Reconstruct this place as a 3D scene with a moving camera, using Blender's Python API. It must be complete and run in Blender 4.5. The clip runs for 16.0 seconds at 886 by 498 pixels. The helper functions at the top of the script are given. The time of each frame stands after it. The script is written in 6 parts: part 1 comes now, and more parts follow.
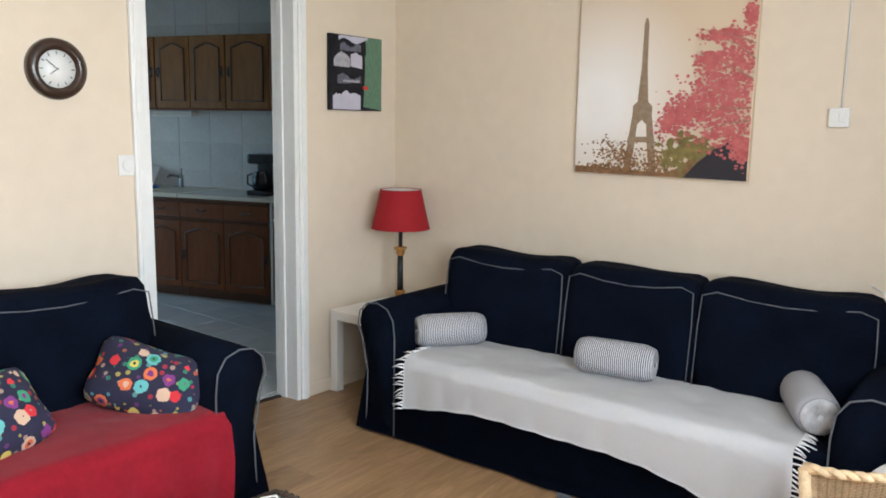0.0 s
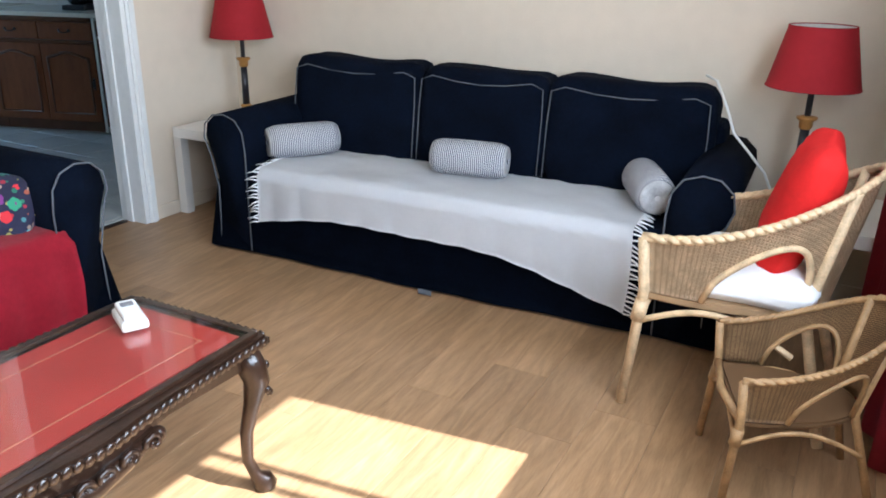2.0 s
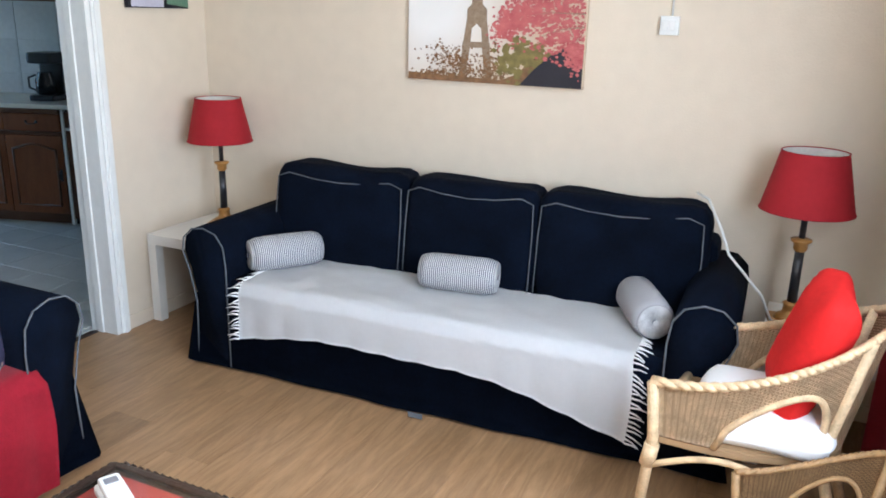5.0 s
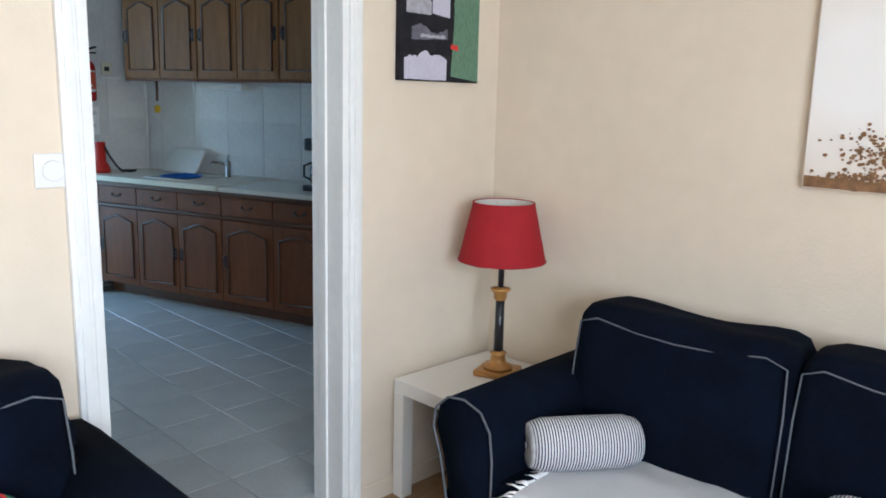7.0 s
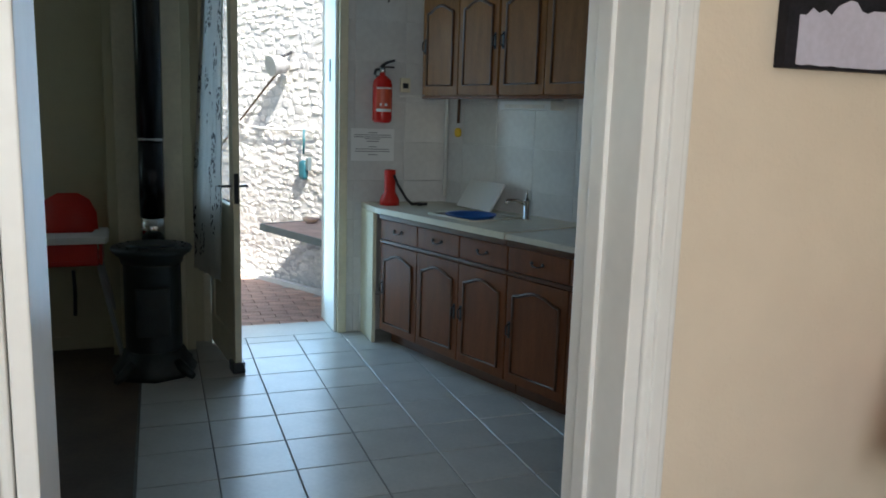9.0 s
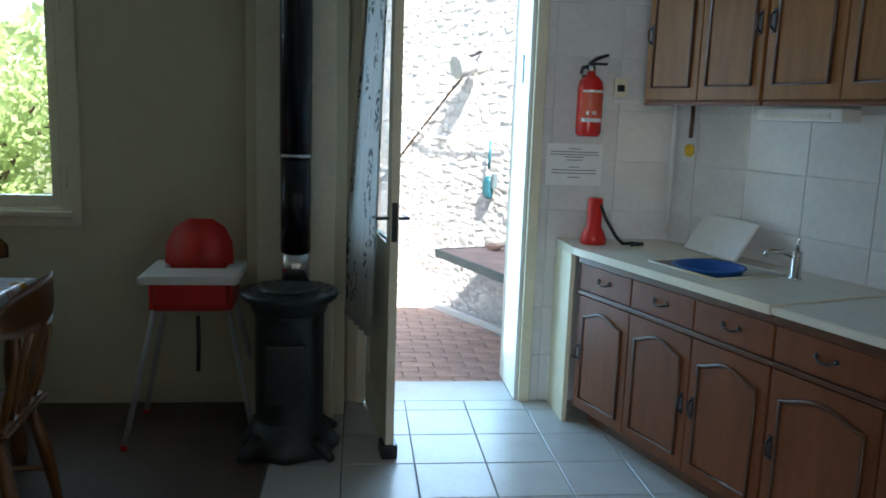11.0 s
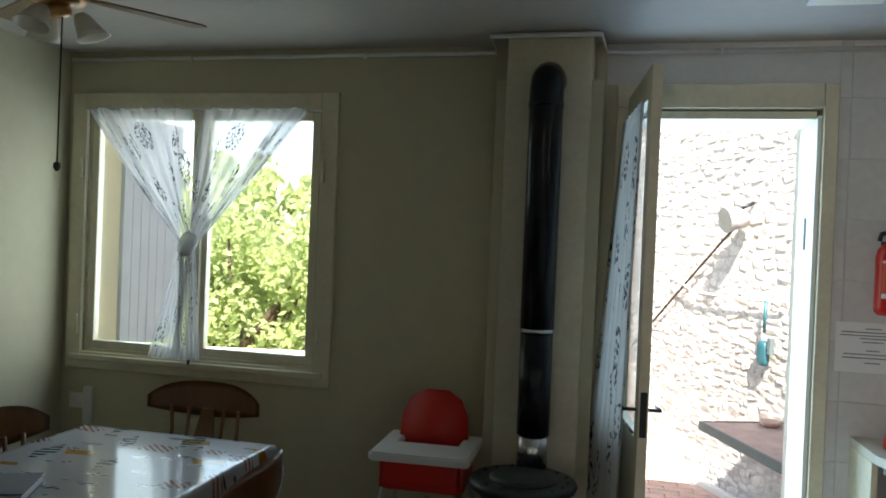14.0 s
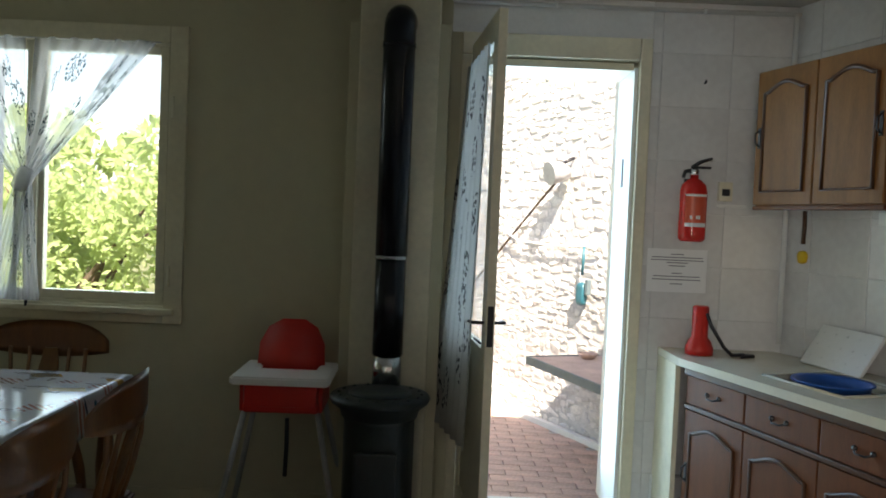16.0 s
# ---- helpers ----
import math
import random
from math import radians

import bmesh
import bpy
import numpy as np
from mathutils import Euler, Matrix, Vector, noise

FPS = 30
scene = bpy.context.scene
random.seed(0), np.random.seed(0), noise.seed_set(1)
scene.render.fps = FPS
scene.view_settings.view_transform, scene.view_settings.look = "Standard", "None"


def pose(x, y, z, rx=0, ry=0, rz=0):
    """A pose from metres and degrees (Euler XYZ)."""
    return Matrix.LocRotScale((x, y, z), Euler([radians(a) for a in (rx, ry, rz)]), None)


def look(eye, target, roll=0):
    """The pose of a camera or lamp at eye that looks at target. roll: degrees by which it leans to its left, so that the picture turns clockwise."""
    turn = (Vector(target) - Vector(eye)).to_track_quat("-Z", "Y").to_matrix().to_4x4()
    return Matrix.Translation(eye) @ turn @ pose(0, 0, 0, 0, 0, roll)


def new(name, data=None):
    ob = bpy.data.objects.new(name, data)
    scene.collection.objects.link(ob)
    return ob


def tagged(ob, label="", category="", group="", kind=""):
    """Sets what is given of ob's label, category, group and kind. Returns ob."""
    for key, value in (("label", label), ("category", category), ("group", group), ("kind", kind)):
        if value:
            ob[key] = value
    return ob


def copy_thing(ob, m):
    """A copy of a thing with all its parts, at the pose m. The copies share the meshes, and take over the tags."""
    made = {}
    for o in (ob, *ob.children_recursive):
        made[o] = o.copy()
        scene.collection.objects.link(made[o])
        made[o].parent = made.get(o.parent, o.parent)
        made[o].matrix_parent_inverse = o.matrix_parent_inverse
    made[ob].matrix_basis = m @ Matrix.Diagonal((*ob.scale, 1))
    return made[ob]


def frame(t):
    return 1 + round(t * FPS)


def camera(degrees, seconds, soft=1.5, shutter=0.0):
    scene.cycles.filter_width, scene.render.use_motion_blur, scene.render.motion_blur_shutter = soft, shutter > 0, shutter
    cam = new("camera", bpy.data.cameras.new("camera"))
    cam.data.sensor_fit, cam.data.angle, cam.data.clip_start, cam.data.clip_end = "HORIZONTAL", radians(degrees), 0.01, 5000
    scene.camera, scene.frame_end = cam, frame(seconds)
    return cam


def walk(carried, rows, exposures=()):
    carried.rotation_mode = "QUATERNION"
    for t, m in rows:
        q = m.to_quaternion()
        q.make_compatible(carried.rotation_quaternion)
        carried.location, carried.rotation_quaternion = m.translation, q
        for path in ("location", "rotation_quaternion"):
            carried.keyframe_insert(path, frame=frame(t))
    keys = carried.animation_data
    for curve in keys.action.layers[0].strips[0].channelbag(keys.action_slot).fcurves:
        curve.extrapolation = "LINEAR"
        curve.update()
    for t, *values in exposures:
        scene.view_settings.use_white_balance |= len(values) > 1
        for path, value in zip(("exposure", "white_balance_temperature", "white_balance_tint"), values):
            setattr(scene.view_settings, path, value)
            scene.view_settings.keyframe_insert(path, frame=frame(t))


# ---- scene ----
cam = camera(58.7, 16.0, soft=1.8)
PATH = [
    (0, (0.358, 0.071, 1.435), (1.9, 1.306, 1.125), 1.0),
    (0.5, (0.332, 0.087, 1.435), (1.979, 1.157, 1.055), 0.9),
    (1, (0.341, 0.076, 1.385), (2.02, 1.069, 0.944), 1.0),
    (1.5, (0.349, 0.079, 1.333), (2.029, 1.007, 0.77), 1.0),
    (2, (0.358, 0.078, 1.32), (2.014, 0.942, 0.605), 1.0),
    (2.5, (0.367, 0.077, 1.349), (2.006, 0.894, 0.544), 1.0),
    (3, (0.379, 0.076, 1.378), (2.017, 0.868, 0.549), 1.0),
    (3.2, (0.386, 0.074, 1.393), (2.026, 0.862, 0.561), 1.0),
    (5.3, (0.494, 0.357, 1.525), (2.231, 1.204, 1.008), 1.4),
    (5.5, (0.606, 0.439, 1.521), (2.324, 1.342, 1.040), 1.3),
    (6, (0.813, 0.654, 1.487), (2.437, 1.747, 1.077), 1.2),
    (6.5, (1.09, 0.902, 1.455), (2.567, 2.194, 1.07), 1.3),
    (7, (1.402, 1.085, 1.444), (2.792, 2.474, 1.071), 1.4),
    (7.5, (1.751, 1.295, 1.45), (3.023, 2.795, 1.084), 1.4),
    (8, (1.992, 1.577, 1.432), (3.037, 3.247, 1.085), 1.5),
    (8.5, (2.157, 1.853, 1.427), (3.028, 3.622, 1.091), 1.6),
    (9, (2.325, 2.156, 1.418), (3.002, 4.009, 1.087), 1.7),
    (9.2, (2.363, 2.307, 1.398), (2.945, 4.194, 1.079), 2.0),
    (11.3, (2.642, 3.341, 1.45), (2.77, 5.31, 1.122), 1.9),
    (11.5, (2.687, 3.384, 1.461), (2.734, 5.357, 1.138), 1.9),
    (12, (2.661, 3.522, 1.529), (2.533, 5.495, 1.226), 1.8),
    (12.5, (2.624, 3.581, 1.574), (2.369, 5.55, 1.332), 2.0),
    (13, (2.606, 3.589, 1.603), (2.239, 5.548, 1.44), 2.1),
    (13.5, (2.611, 3.587, 1.616), (2.182, 5.539, 1.537), 2.2),
    (14, (2.632, 3.566, 1.595), (2.18, 5.514, 1.575), 2.3),
    (14.5, (2.649, 3.495, 1.547), (2.202, 5.444, 1.554), 2.4),
    (15, (2.65, 3.426, 1.49), (2.257, 5.386, 1.502), 2.4),
    (15.5, (2.609, 3.393, 1.452), (2.339, 5.374, 1.44), 2.4),
    (16, (2.526, 3.357, 1.417), (2.521, 5.356, 1.346), 2.4),
]
walk(cam, [(t, look(e, g, r)) for t, e, g, r in PATH], exposures=[(0, 1.85, 6100, 10), (1, 2.0, 5900, 10), (1.5, 2.08, 5700, 10), (3, 1.68, 5300, 10), (5.5, 2.25, 5650, 10), (6.5, 2.1, 5700, 10), (7.5, 2.1, 5850, 10), (8, 1.66, 6250, 10), (9, 1.45, 6450, 10), (11.5, 2.12, 6250, 10), (12.5, 2.12, 6500, 11), (14.5, 1.95, 7400, 16), (16, 1.95, 7500, 16)])

# ---------- world, sun, exposure ----------
world = bpy.data.worlds.new("world")
scene.world = world
world.use_nodes = True
wn = world.node_tree
sky = wn.nodes.new("ShaderNodeTexSky")
sky.sky_type = 'NISHITA'
sky.sun_disc = False
SUN_EL, SUN_AZ = 46.0, 173.7     # azimuth: clockwise from +Y
sky.sun_elevation, sky.sun_rotation = radians(SUN_EL), radians(SUN_AZ)
wn.links.new(sky.outputs[0], wn.nodes["Background"].inputs[0])
wn.nodes["Background"].inputs[1].default_value = 0.12

sun = new("sun", bpy.data.lights.new("sun", "SUN"))
sun.data.energy, sun.data.angle, sun.data.color = 5.0, radians(0.5), (1.0, 0.97, 0.92)
sx, sy = math.sin(radians(SUN_AZ)), math.cos(radians(SUN_AZ))
sun.matrix_world = look((sx * 20, sy * 20, 20 * math.tan(radians(SUN_EL))), (0, 0, 0))


def window_lamp(name, m, w, h, watts, color):
    la = bpy.data.lights.new(name, "AREA")
    la.shape, la.size, la.size_y, la.energy, la.color = "RECTANGLE", w, h, watts, color
    ob = new(name, la)
    ob.matrix_world = m
    return ob


# daylight through the openings; an area lamp shines along its own -Z
window_lamp("living_window_light", pose(1.1, -0.30, 1.52, 90, 0, 0), 2.1, 1.1, 26.5, (0.92, 0.98, 1.0))
window_lamp("kitchen_window_light", pose(0.56, 7.30, 1.58, -90, 0, 0), 1.1, 1.1, 4.2, (0.58, 0.84, 1.0))
window_lamp("kitchen_door_light", pose(3.02, 7.45, 1.15, -90, 0, 0), 0.7, 2.0, 7.0, (0.36, 0.66, 1.0))


# ---------- materials ----------
def mat(name, col, rough=0.6, var=0.12, scale=6.0, bump=0.0, bscale=80.0, metal=0.0, col2=None, rand=0.0, spec=0.5, stretch=(1, 1, 1), sheen=0.0, coat=0.0):
    m = bpy.data.materials.new(name)
    m.use_nodes = True
    t = m.node_tree
    b = t.nodes["Principled BSDF"]
    b.inputs["Roughness"].default_value = rough
    b.inputs["Metallic"].default_value = metal
    b.inputs["Specular IOR Level"].default_value = spec
    b.inputs["Sheen Weight"].default_value = sheen
    b.inputs["Coat Weight"].default_value = coat
    co = t.nodes.new("ShaderNodeTexCoord")
    mp = t.nodes.new("ShaderNodeMapping")
    mp.inputs["Scale"].default_value = stretch
    t.links.new(co.outputs["Object"], mp.inputs[0])
    n1 = t.nodes.new("ShaderNodeTexNoise")
    n1.inputs["Scale"].default_value, n1.inputs["Detail"].default_value = scale, 6
    t.links.new(mp.outputs[0], n1.inputs["Vector"])
    n2 = t.nodes.new("ShaderNodeTexNoise")
    n2.inputs["Scale"].default_value, n2.inputs["Detail"].default_value = scale * 9, 4
    t.links.new(mp.outputs[0], n2.inputs["Vector"])
    ad = t.nodes.new("ShaderNodeMath")
    ad.operation = "MULTIPLY_ADD"
    ad.inputs[1].default_value = 0.4
    t.links.new(n2.outputs["Fac"], ad.inputs[0])
    sc = t.nodes.new("ShaderNodeMath")
    sc.operation = "MULTIPLY"
    sc.inputs[1].default_value = 0.6
    t.links.new(n1.outputs["Fac"], sc.inputs[0])
    t.links.new(sc.outputs[0], ad.inputs[2])
    r = t.nodes.new("ShaderNodeValToRGB")
    a = col2 or tuple(c * (1 - 2 * var) for c in col)
    z = col if col2 else tuple(min(1, c * (1 + var)) for c in col)
    r.color_ramp.elements[0].position, r.color_ramp.elements[1].position = 0.32, 0.68
    r.color_ramp.elements[0].color, r.color_ramp.elements[1].color = (*a, 1), (*z, 1)
    t.links.new(ad.outputs[0], r.inputs[0])
    out = r.outputs[0]
    if rand:
        oi = t.nodes.new("ShaderNodeObjectInfo")
        hs = t.nodes.new("ShaderNodeHueSaturation")
        mr = t.nodes.new("ShaderNodeMapRange")
        mr.inputs["To Min"].default_value, mr.inputs["To Max"].default_value = 1 - rand, 1 + rand
        t.links.new(oi.outputs["Random"], mr.inputs[0])
        t.links.new(mr.outputs[0], hs.inputs["Value"])
        t.links.new(out, hs.inputs["Color"])
        out = hs.outputs[0]
    t.links.new(out, b.inputs["Base Color"])
    if bump:
        bn = t.nodes.new("ShaderNodeTexNoise")
        bn.inputs["Scale"].default_value, bn.inputs["Detail"].default_value = bscale, 5
        t.links.new(mp.outputs[0], bn.inputs["Vector"])
        bu = t.nodes.new("ShaderNodeBump")
        bu.inputs["Strength"].default_value, bu.inputs["Distance"].default_value = bump, 0.004
        t.links.new(bn.outputs["Fac"], bu.inputs["Height"])
        t.links.new(bu.outputs[0], b.inputs["Normal"])
    return m


def node_of(m, kind):
    return next(n for n in m.node_tree.nodes if n.bl_idname == kind)


M_cream = mat("cream_wall_paint", (0.70, 0.60, 0.475), 0.85, 0.03, 1.5, 0.25, 120)
M_kwall = mat("pale_green_wall_paint", (0.56, 0.525, 0.375), 0.8, 0.04, 1.5, 0.25, 90)
M_white = mat("white_gloss_paint", (0.78, 0.78, 0.76), 0.35, 0.04, 3, 0.1, 60)
M_cpaint = mat("cream_gloss_paint", (0.70, 0.65, 0.49), 0.4, 0.07, 4, 0.15, 40)
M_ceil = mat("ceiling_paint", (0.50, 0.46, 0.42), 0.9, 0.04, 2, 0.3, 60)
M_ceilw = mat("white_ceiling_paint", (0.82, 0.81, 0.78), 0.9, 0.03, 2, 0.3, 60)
M_lam = mat("oak_laminate", (0.42, 0.255, 0.13), 0.38, 0.18, 3.0, 0.06, 60, col2=(0.275, 0.155, 0.072), rand=0.12, stretch=(1, 9, 1))


def growth_rings(m):
    """Cathedral grain along x, different on each plank."""
    t = m.node_tree
    co, mp = node_of(m, "ShaderNodeTexCoord"), node_of(m, "ShaderNodeMapping")
    oi = t.nodes.new("ShaderNodeObjectInfo")
    ml = t.nodes.new("ShaderNodeMath")
    ml.operation, ml.inputs[1].default_value = "MULTIPLY", 57.0
    t.links.new(oi.outputs["Random"], ml.inputs[0])
    va = t.nodes.new("ShaderNodeVectorMath")
    va.operation = "ADD"
    t.links.new(co.outputs["Object"], va.inputs[0])
    t.links.new(ml.outputs[0], va.inputs[1])
    t.links.new(va.outputs[0], mp.inputs[0])
    m2 = t.nodes.new("ShaderNodeMapping")
    m2.inputs["Scale"].default_value = (0.9, 6.5, 1)
    t.links.new(va.outputs[0], m2.inputs[0])
    nz = t.nodes.new("ShaderNodeTexNoise")
    nz.inputs["Scale"].default_value, nz.inputs["Detail"].default_value = 1.5, 2.0
    t.links.new(m2.outputs[0], nz.inputs["Vector"])
    k = t.nodes.new("ShaderNodeMath")
    k.operation, k.inputs[1].default_value = "MULTIPLY", 55.0
    t.links.new(nz.outputs["Fac"], k.inputs[0])
    sn = t.nodes.new("ShaderNodeMath")
    sn.operation = "SINE"
    t.links.new(k.outputs[0], sn.inputs[0])
    mr = t.nodes.new("ShaderNodeMapRange")
    mr.inputs["From Min"].default_value, mr.inputs["To Min"].default_value, mr.inputs["To Max"].default_value = -1, 0.86, 1.03
    t.links.new(sn.outputs[0], mr.inputs[0])
    b = t.nodes["Principled BSDF"]
    src = b.inputs["Base Color"].links[0].from_socket
    mx = t.nodes.new("ShaderNodeVectorMath")
    mx.operation = "MULTIPLY"
    t.links.new(src, mx.inputs[0])
    t.links.new(mr.outputs[0], mx.inputs[1])
    t.links.new(mx.outputs[0], b.inputs["Base Color"])


growth_rings(M_lam)
M_gap = mat("dark_joint", (0.10, 0.06, 0.03), 0.8)
M_tile = mat("grey_floor_tile", (0.47, 0.47, 0.45), 0.28, 0.07, 5, 0.06, 40, rand=0.07)
M_grout = mat("grey_grout", (0.16, 0.155, 0.15), 0.9, 0.15, 20)
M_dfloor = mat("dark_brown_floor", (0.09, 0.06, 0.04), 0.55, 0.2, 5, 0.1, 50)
M_wtile = mat("marbled_white_tile", (0.70, 0.70, 0.69), 0.2, 0.05, 3.0, col2=(0.58, 0.57, 0.57), rand=0.03, stretch=(1, 1, 2.5))
M_wgrout = mat("white_grout", (0.69, 0.69, 0.68), 0.9, 0.05)
M_navy = mat("navy_cotton", (0.0026, 0.0050, 0.0125), 0.95, 0.25, 8, 0.5, 350, spec=0.08)
M_pipe = mat("grey_piping", (0.11, 0.12, 0.14), 0.9)
M_throw = mat("white_woven_cotton", (0.92, 0.92, 0.93), 0.95, 0.015, 6, 0.3, 260, spec=0.2)
M_redthrow = mat("red_fleece", (0.52, 0.022, 0.045), 0.95, 0.1, 5, 0.4, 200, sheen=0.2, spec=0.2)
M_red = mat("red_fabric", (0.70, 0.020, 0.018), 0.9, 0.08, 6, 0.3, 200, spec=0.2)
M_shade = mat("dark_red_shade", (0.33, 0.016, 0.022), 0.8, 0.06, 6, 0.3, 300, spec=0.2)
M_shadein = mat("shade_lining", (0.72, 0.68, 0.62), 0.8)
M_black = mat("dark_metal", (0.018, 0.018, 0.022), 0.35, 0.1, 10)
M_brass = mat("aged_gilt_wood", (0.45, 0.22, 0.06), 0.35, 0.15, 20, metal=0.3)
M_lack = mat("white_laminate", (0.76, 0.74, 0.70), 0.35, 0.02, 3)
M_mahog = mat("carved_dark_wood", (0.034, 0.016, 0.009), 0.30, 0.3, 14, 0.35, 60, coat=0.3)
M_leather = mat("red_leather_top", (0.42, 0.045, 0.035), 0.4, 0.1, 5, 0.1, 120)
M_gold = mat("gold_line", (0.46, 0.17, 0.10), 0.4)
M_wick = mat("pale_rattan", (0.74, 0.54, 0.32), 0.5, 0.2, 30, 0.6, 180)
M_wick2 = mat("brown_rattan", (0.42, 0.25, 0.11), 0.5, 0.2, 30, 0.6, 180)
M_curt = mat("dark_red_curtain", (0.38, 0.018, 0.034), 0.9, 0.1, 5, 0.3, 200)
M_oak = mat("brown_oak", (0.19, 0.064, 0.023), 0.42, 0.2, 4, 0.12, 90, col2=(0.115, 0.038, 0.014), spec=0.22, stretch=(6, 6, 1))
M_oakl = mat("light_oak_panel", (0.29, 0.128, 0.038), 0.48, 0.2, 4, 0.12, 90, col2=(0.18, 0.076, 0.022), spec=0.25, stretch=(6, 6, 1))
M_oakd = mat("dark_oak_moulding", (0.10, 0.040, 0.018), 0.3, 0.2, 8)
M_ctop = mat("cream_worktop", (0.66, 0.64, 0.56), 0.25, 0.04, 30)
M_sinkm = mat("cream_sink", (0.66, 0.62, 0.50), 0.25, 0.04, 8)
M_steel = mat("chrome", (0.62, 0.62, 0.62), 0.18, 0.05, 8, metal=1.0)
M_castg = mat("green_black_cast_iron", (0.018, 0.026, 0.026), 0.4, 0.25, 12, 0.35, 120)
M_enamel = mat("black_enamel", (0.008, 0.008, 0.011), 0.22, 0.1, 5, spec=0.35)
M_rplastic = mat("red_plastic", (0.60, 0.022, 0.014), 0.35, 0.04, 5)
M_rext = mat("red_enamel", (0.60, 0.018, 0.014), 0.2, 0.04, 5)
M_wplastic = mat("white_plastic", (0.74, 0.74, 0.72), 0.35, 0.02, 5)
M_paper = mat("paper", (0.78, 0.78, 0.78), 0.7, 0.02)
M_ink = mat("ink", (0.20, 0.20, 0.22), 0.8)
M_pine = mat("varnished_pine", (0.22, 0.092, 0.028), 0.28, 0.2, 5, 0.08, 60, col2=(0.14, 0.055, 0.018), coat=0.3, stretch=(5, 5, 1))
M_blue = mat("blue_plastic", (0.015, 0.11, 0.42), 0.3, 0.05)
M_yel = mat("yellow_plastic", (0.75, 0.48, 0.02), 0.4, 0.05)
M_binder = mat("dark_blue_binder", (0.025, 0.03, 0.10), 0.35, 0.05)
M_stone = mat("limestone", (0.70, 0.66, 0.60), 0.95, 0.2, 5, 0.9, 30, col2=(0.36, 0.35, 0.34), rand=0.30)
M_mortar = mat("lime_mortar", (0.68, 0.65, 0.60), 0.95, 0.2, 3, 0.9, 25, col2=(0.38, 0.37, 0.36))
M_terra = mat("terracotta_paving", (0.68, 0.47, 0.38), 0.75, 0.2, 5, 0.2, 40, rand=0.12)
M_ground = mat("dry_grass_ground", (0.16, 0.17, 0.07), 0.95, 0.3, 2, 0.5, 20)
M_leaf = mat("bright_leaf", (0.38, 0.45, 0.22), 0.5, 0.3, 6, col2=(0.26, 0.34, 0.14))
M_leafd = mat("dark_leaf", (0.05, 0.11, 0.02), 0.5, 0.3, 6)
M_bark = mat("bark", (0.10, 0.07, 0.045), 0.9, 0.3, 12, 0.6, 30)
M_shut = mat("blue_grey_shutter", (0.50, 0.55, 0.62), 0.6, 0.06, 6)
M_teal = mat("teal_plastic", (0.02, 0.11, 0.14), 0.4)
M_grey = mat("grey_plastic", (0.35, 0.35, 0.35), 0.4)
M_tabletop = mat("worn_terracotta_tabletop", (0.52, 0.38, 0.33), 0.7, 0.15, 6, 0.2, 40)
M_slate = mat("slate_edge", (0.10, 0.14, 0.15), 0.5)
M_frost = mat("frosted_glass_shade", (0.80, 0.76, 0.66), 0.4, 0.03)
M_outpl = mat("white_outdoor_paint", (0.78, 0.77, 0.72), 0.6, 0.04)

# soft leaf light: leaves let light through
for lm, tc in ((M_leaf, (0.60, 0.72, 0.32)), (M_leafd, (0.12, 0.22, 0.03))):
    t = lm.node_tree
    tr = t.nodes.new("ShaderNodeBsdfTranslucent")
    tr.inputs[0].default_value = (*tc, 1)
    mx = t.nodes.new("ShaderNodeMixShader")
    mx.inputs[0].default_value = 0.45
    t.links.new(t.nodes["Principled BSDF"].outputs[0], mx.inputs[1])
    t.links.new(tr.outputs[0], mx.inputs[2])
    t.links.new(mx.outputs[0], t.nodes["Material Output"].inputs[0])


def glass_mat(name, tint=(1, 1, 1)):
    m = bpy.data.materials.new(name)
    m.use_nodes = True
    t = m.node_tree
    t.nodes.remove(t.nodes["Principled BSDF"])
    tr = t.nodes.new("ShaderNodeBsdfTransparent")
    tr.inputs[0].default_value = (*tint, 1)
    gl = t.nodes.new("ShaderNodeBsdfGlossy")
    gl.inputs["Roughness"].default_value = 0.02
    lw = t.nodes.new("ShaderNodeLayerWeight")
    pw = t.nodes.new("ShaderNodeMath")
    pw.operation, pw.inputs[1].default_value = "POWER", 5.0
    t.links.new(lw.outputs["Facing"], pw.inputs[0])
    fr = t.nodes.new("ShaderNodeMath")
    fr.operation, fr.inputs[1].default_value, fr.inputs[2].default_value = "MULTIPLY_ADD", 0.9, 0.04
    t.links.new(pw.outputs[0], fr.inputs[0])
    mx = t.nodes.new("ShaderNodeMixShader")
    t.links.new(fr.outputs[0], mx.inputs[0])
    t.links.new(tr.outputs[0], mx.inputs[1])
    t.links.new(gl.outputs[0], mx.inputs[2])
    t.links.new(mx.outputs[0], t.nodes["Material Output"].inputs[0])
    return m


M_glass = glass_mat("window_glass", (0.97, 0.98, 0.97))


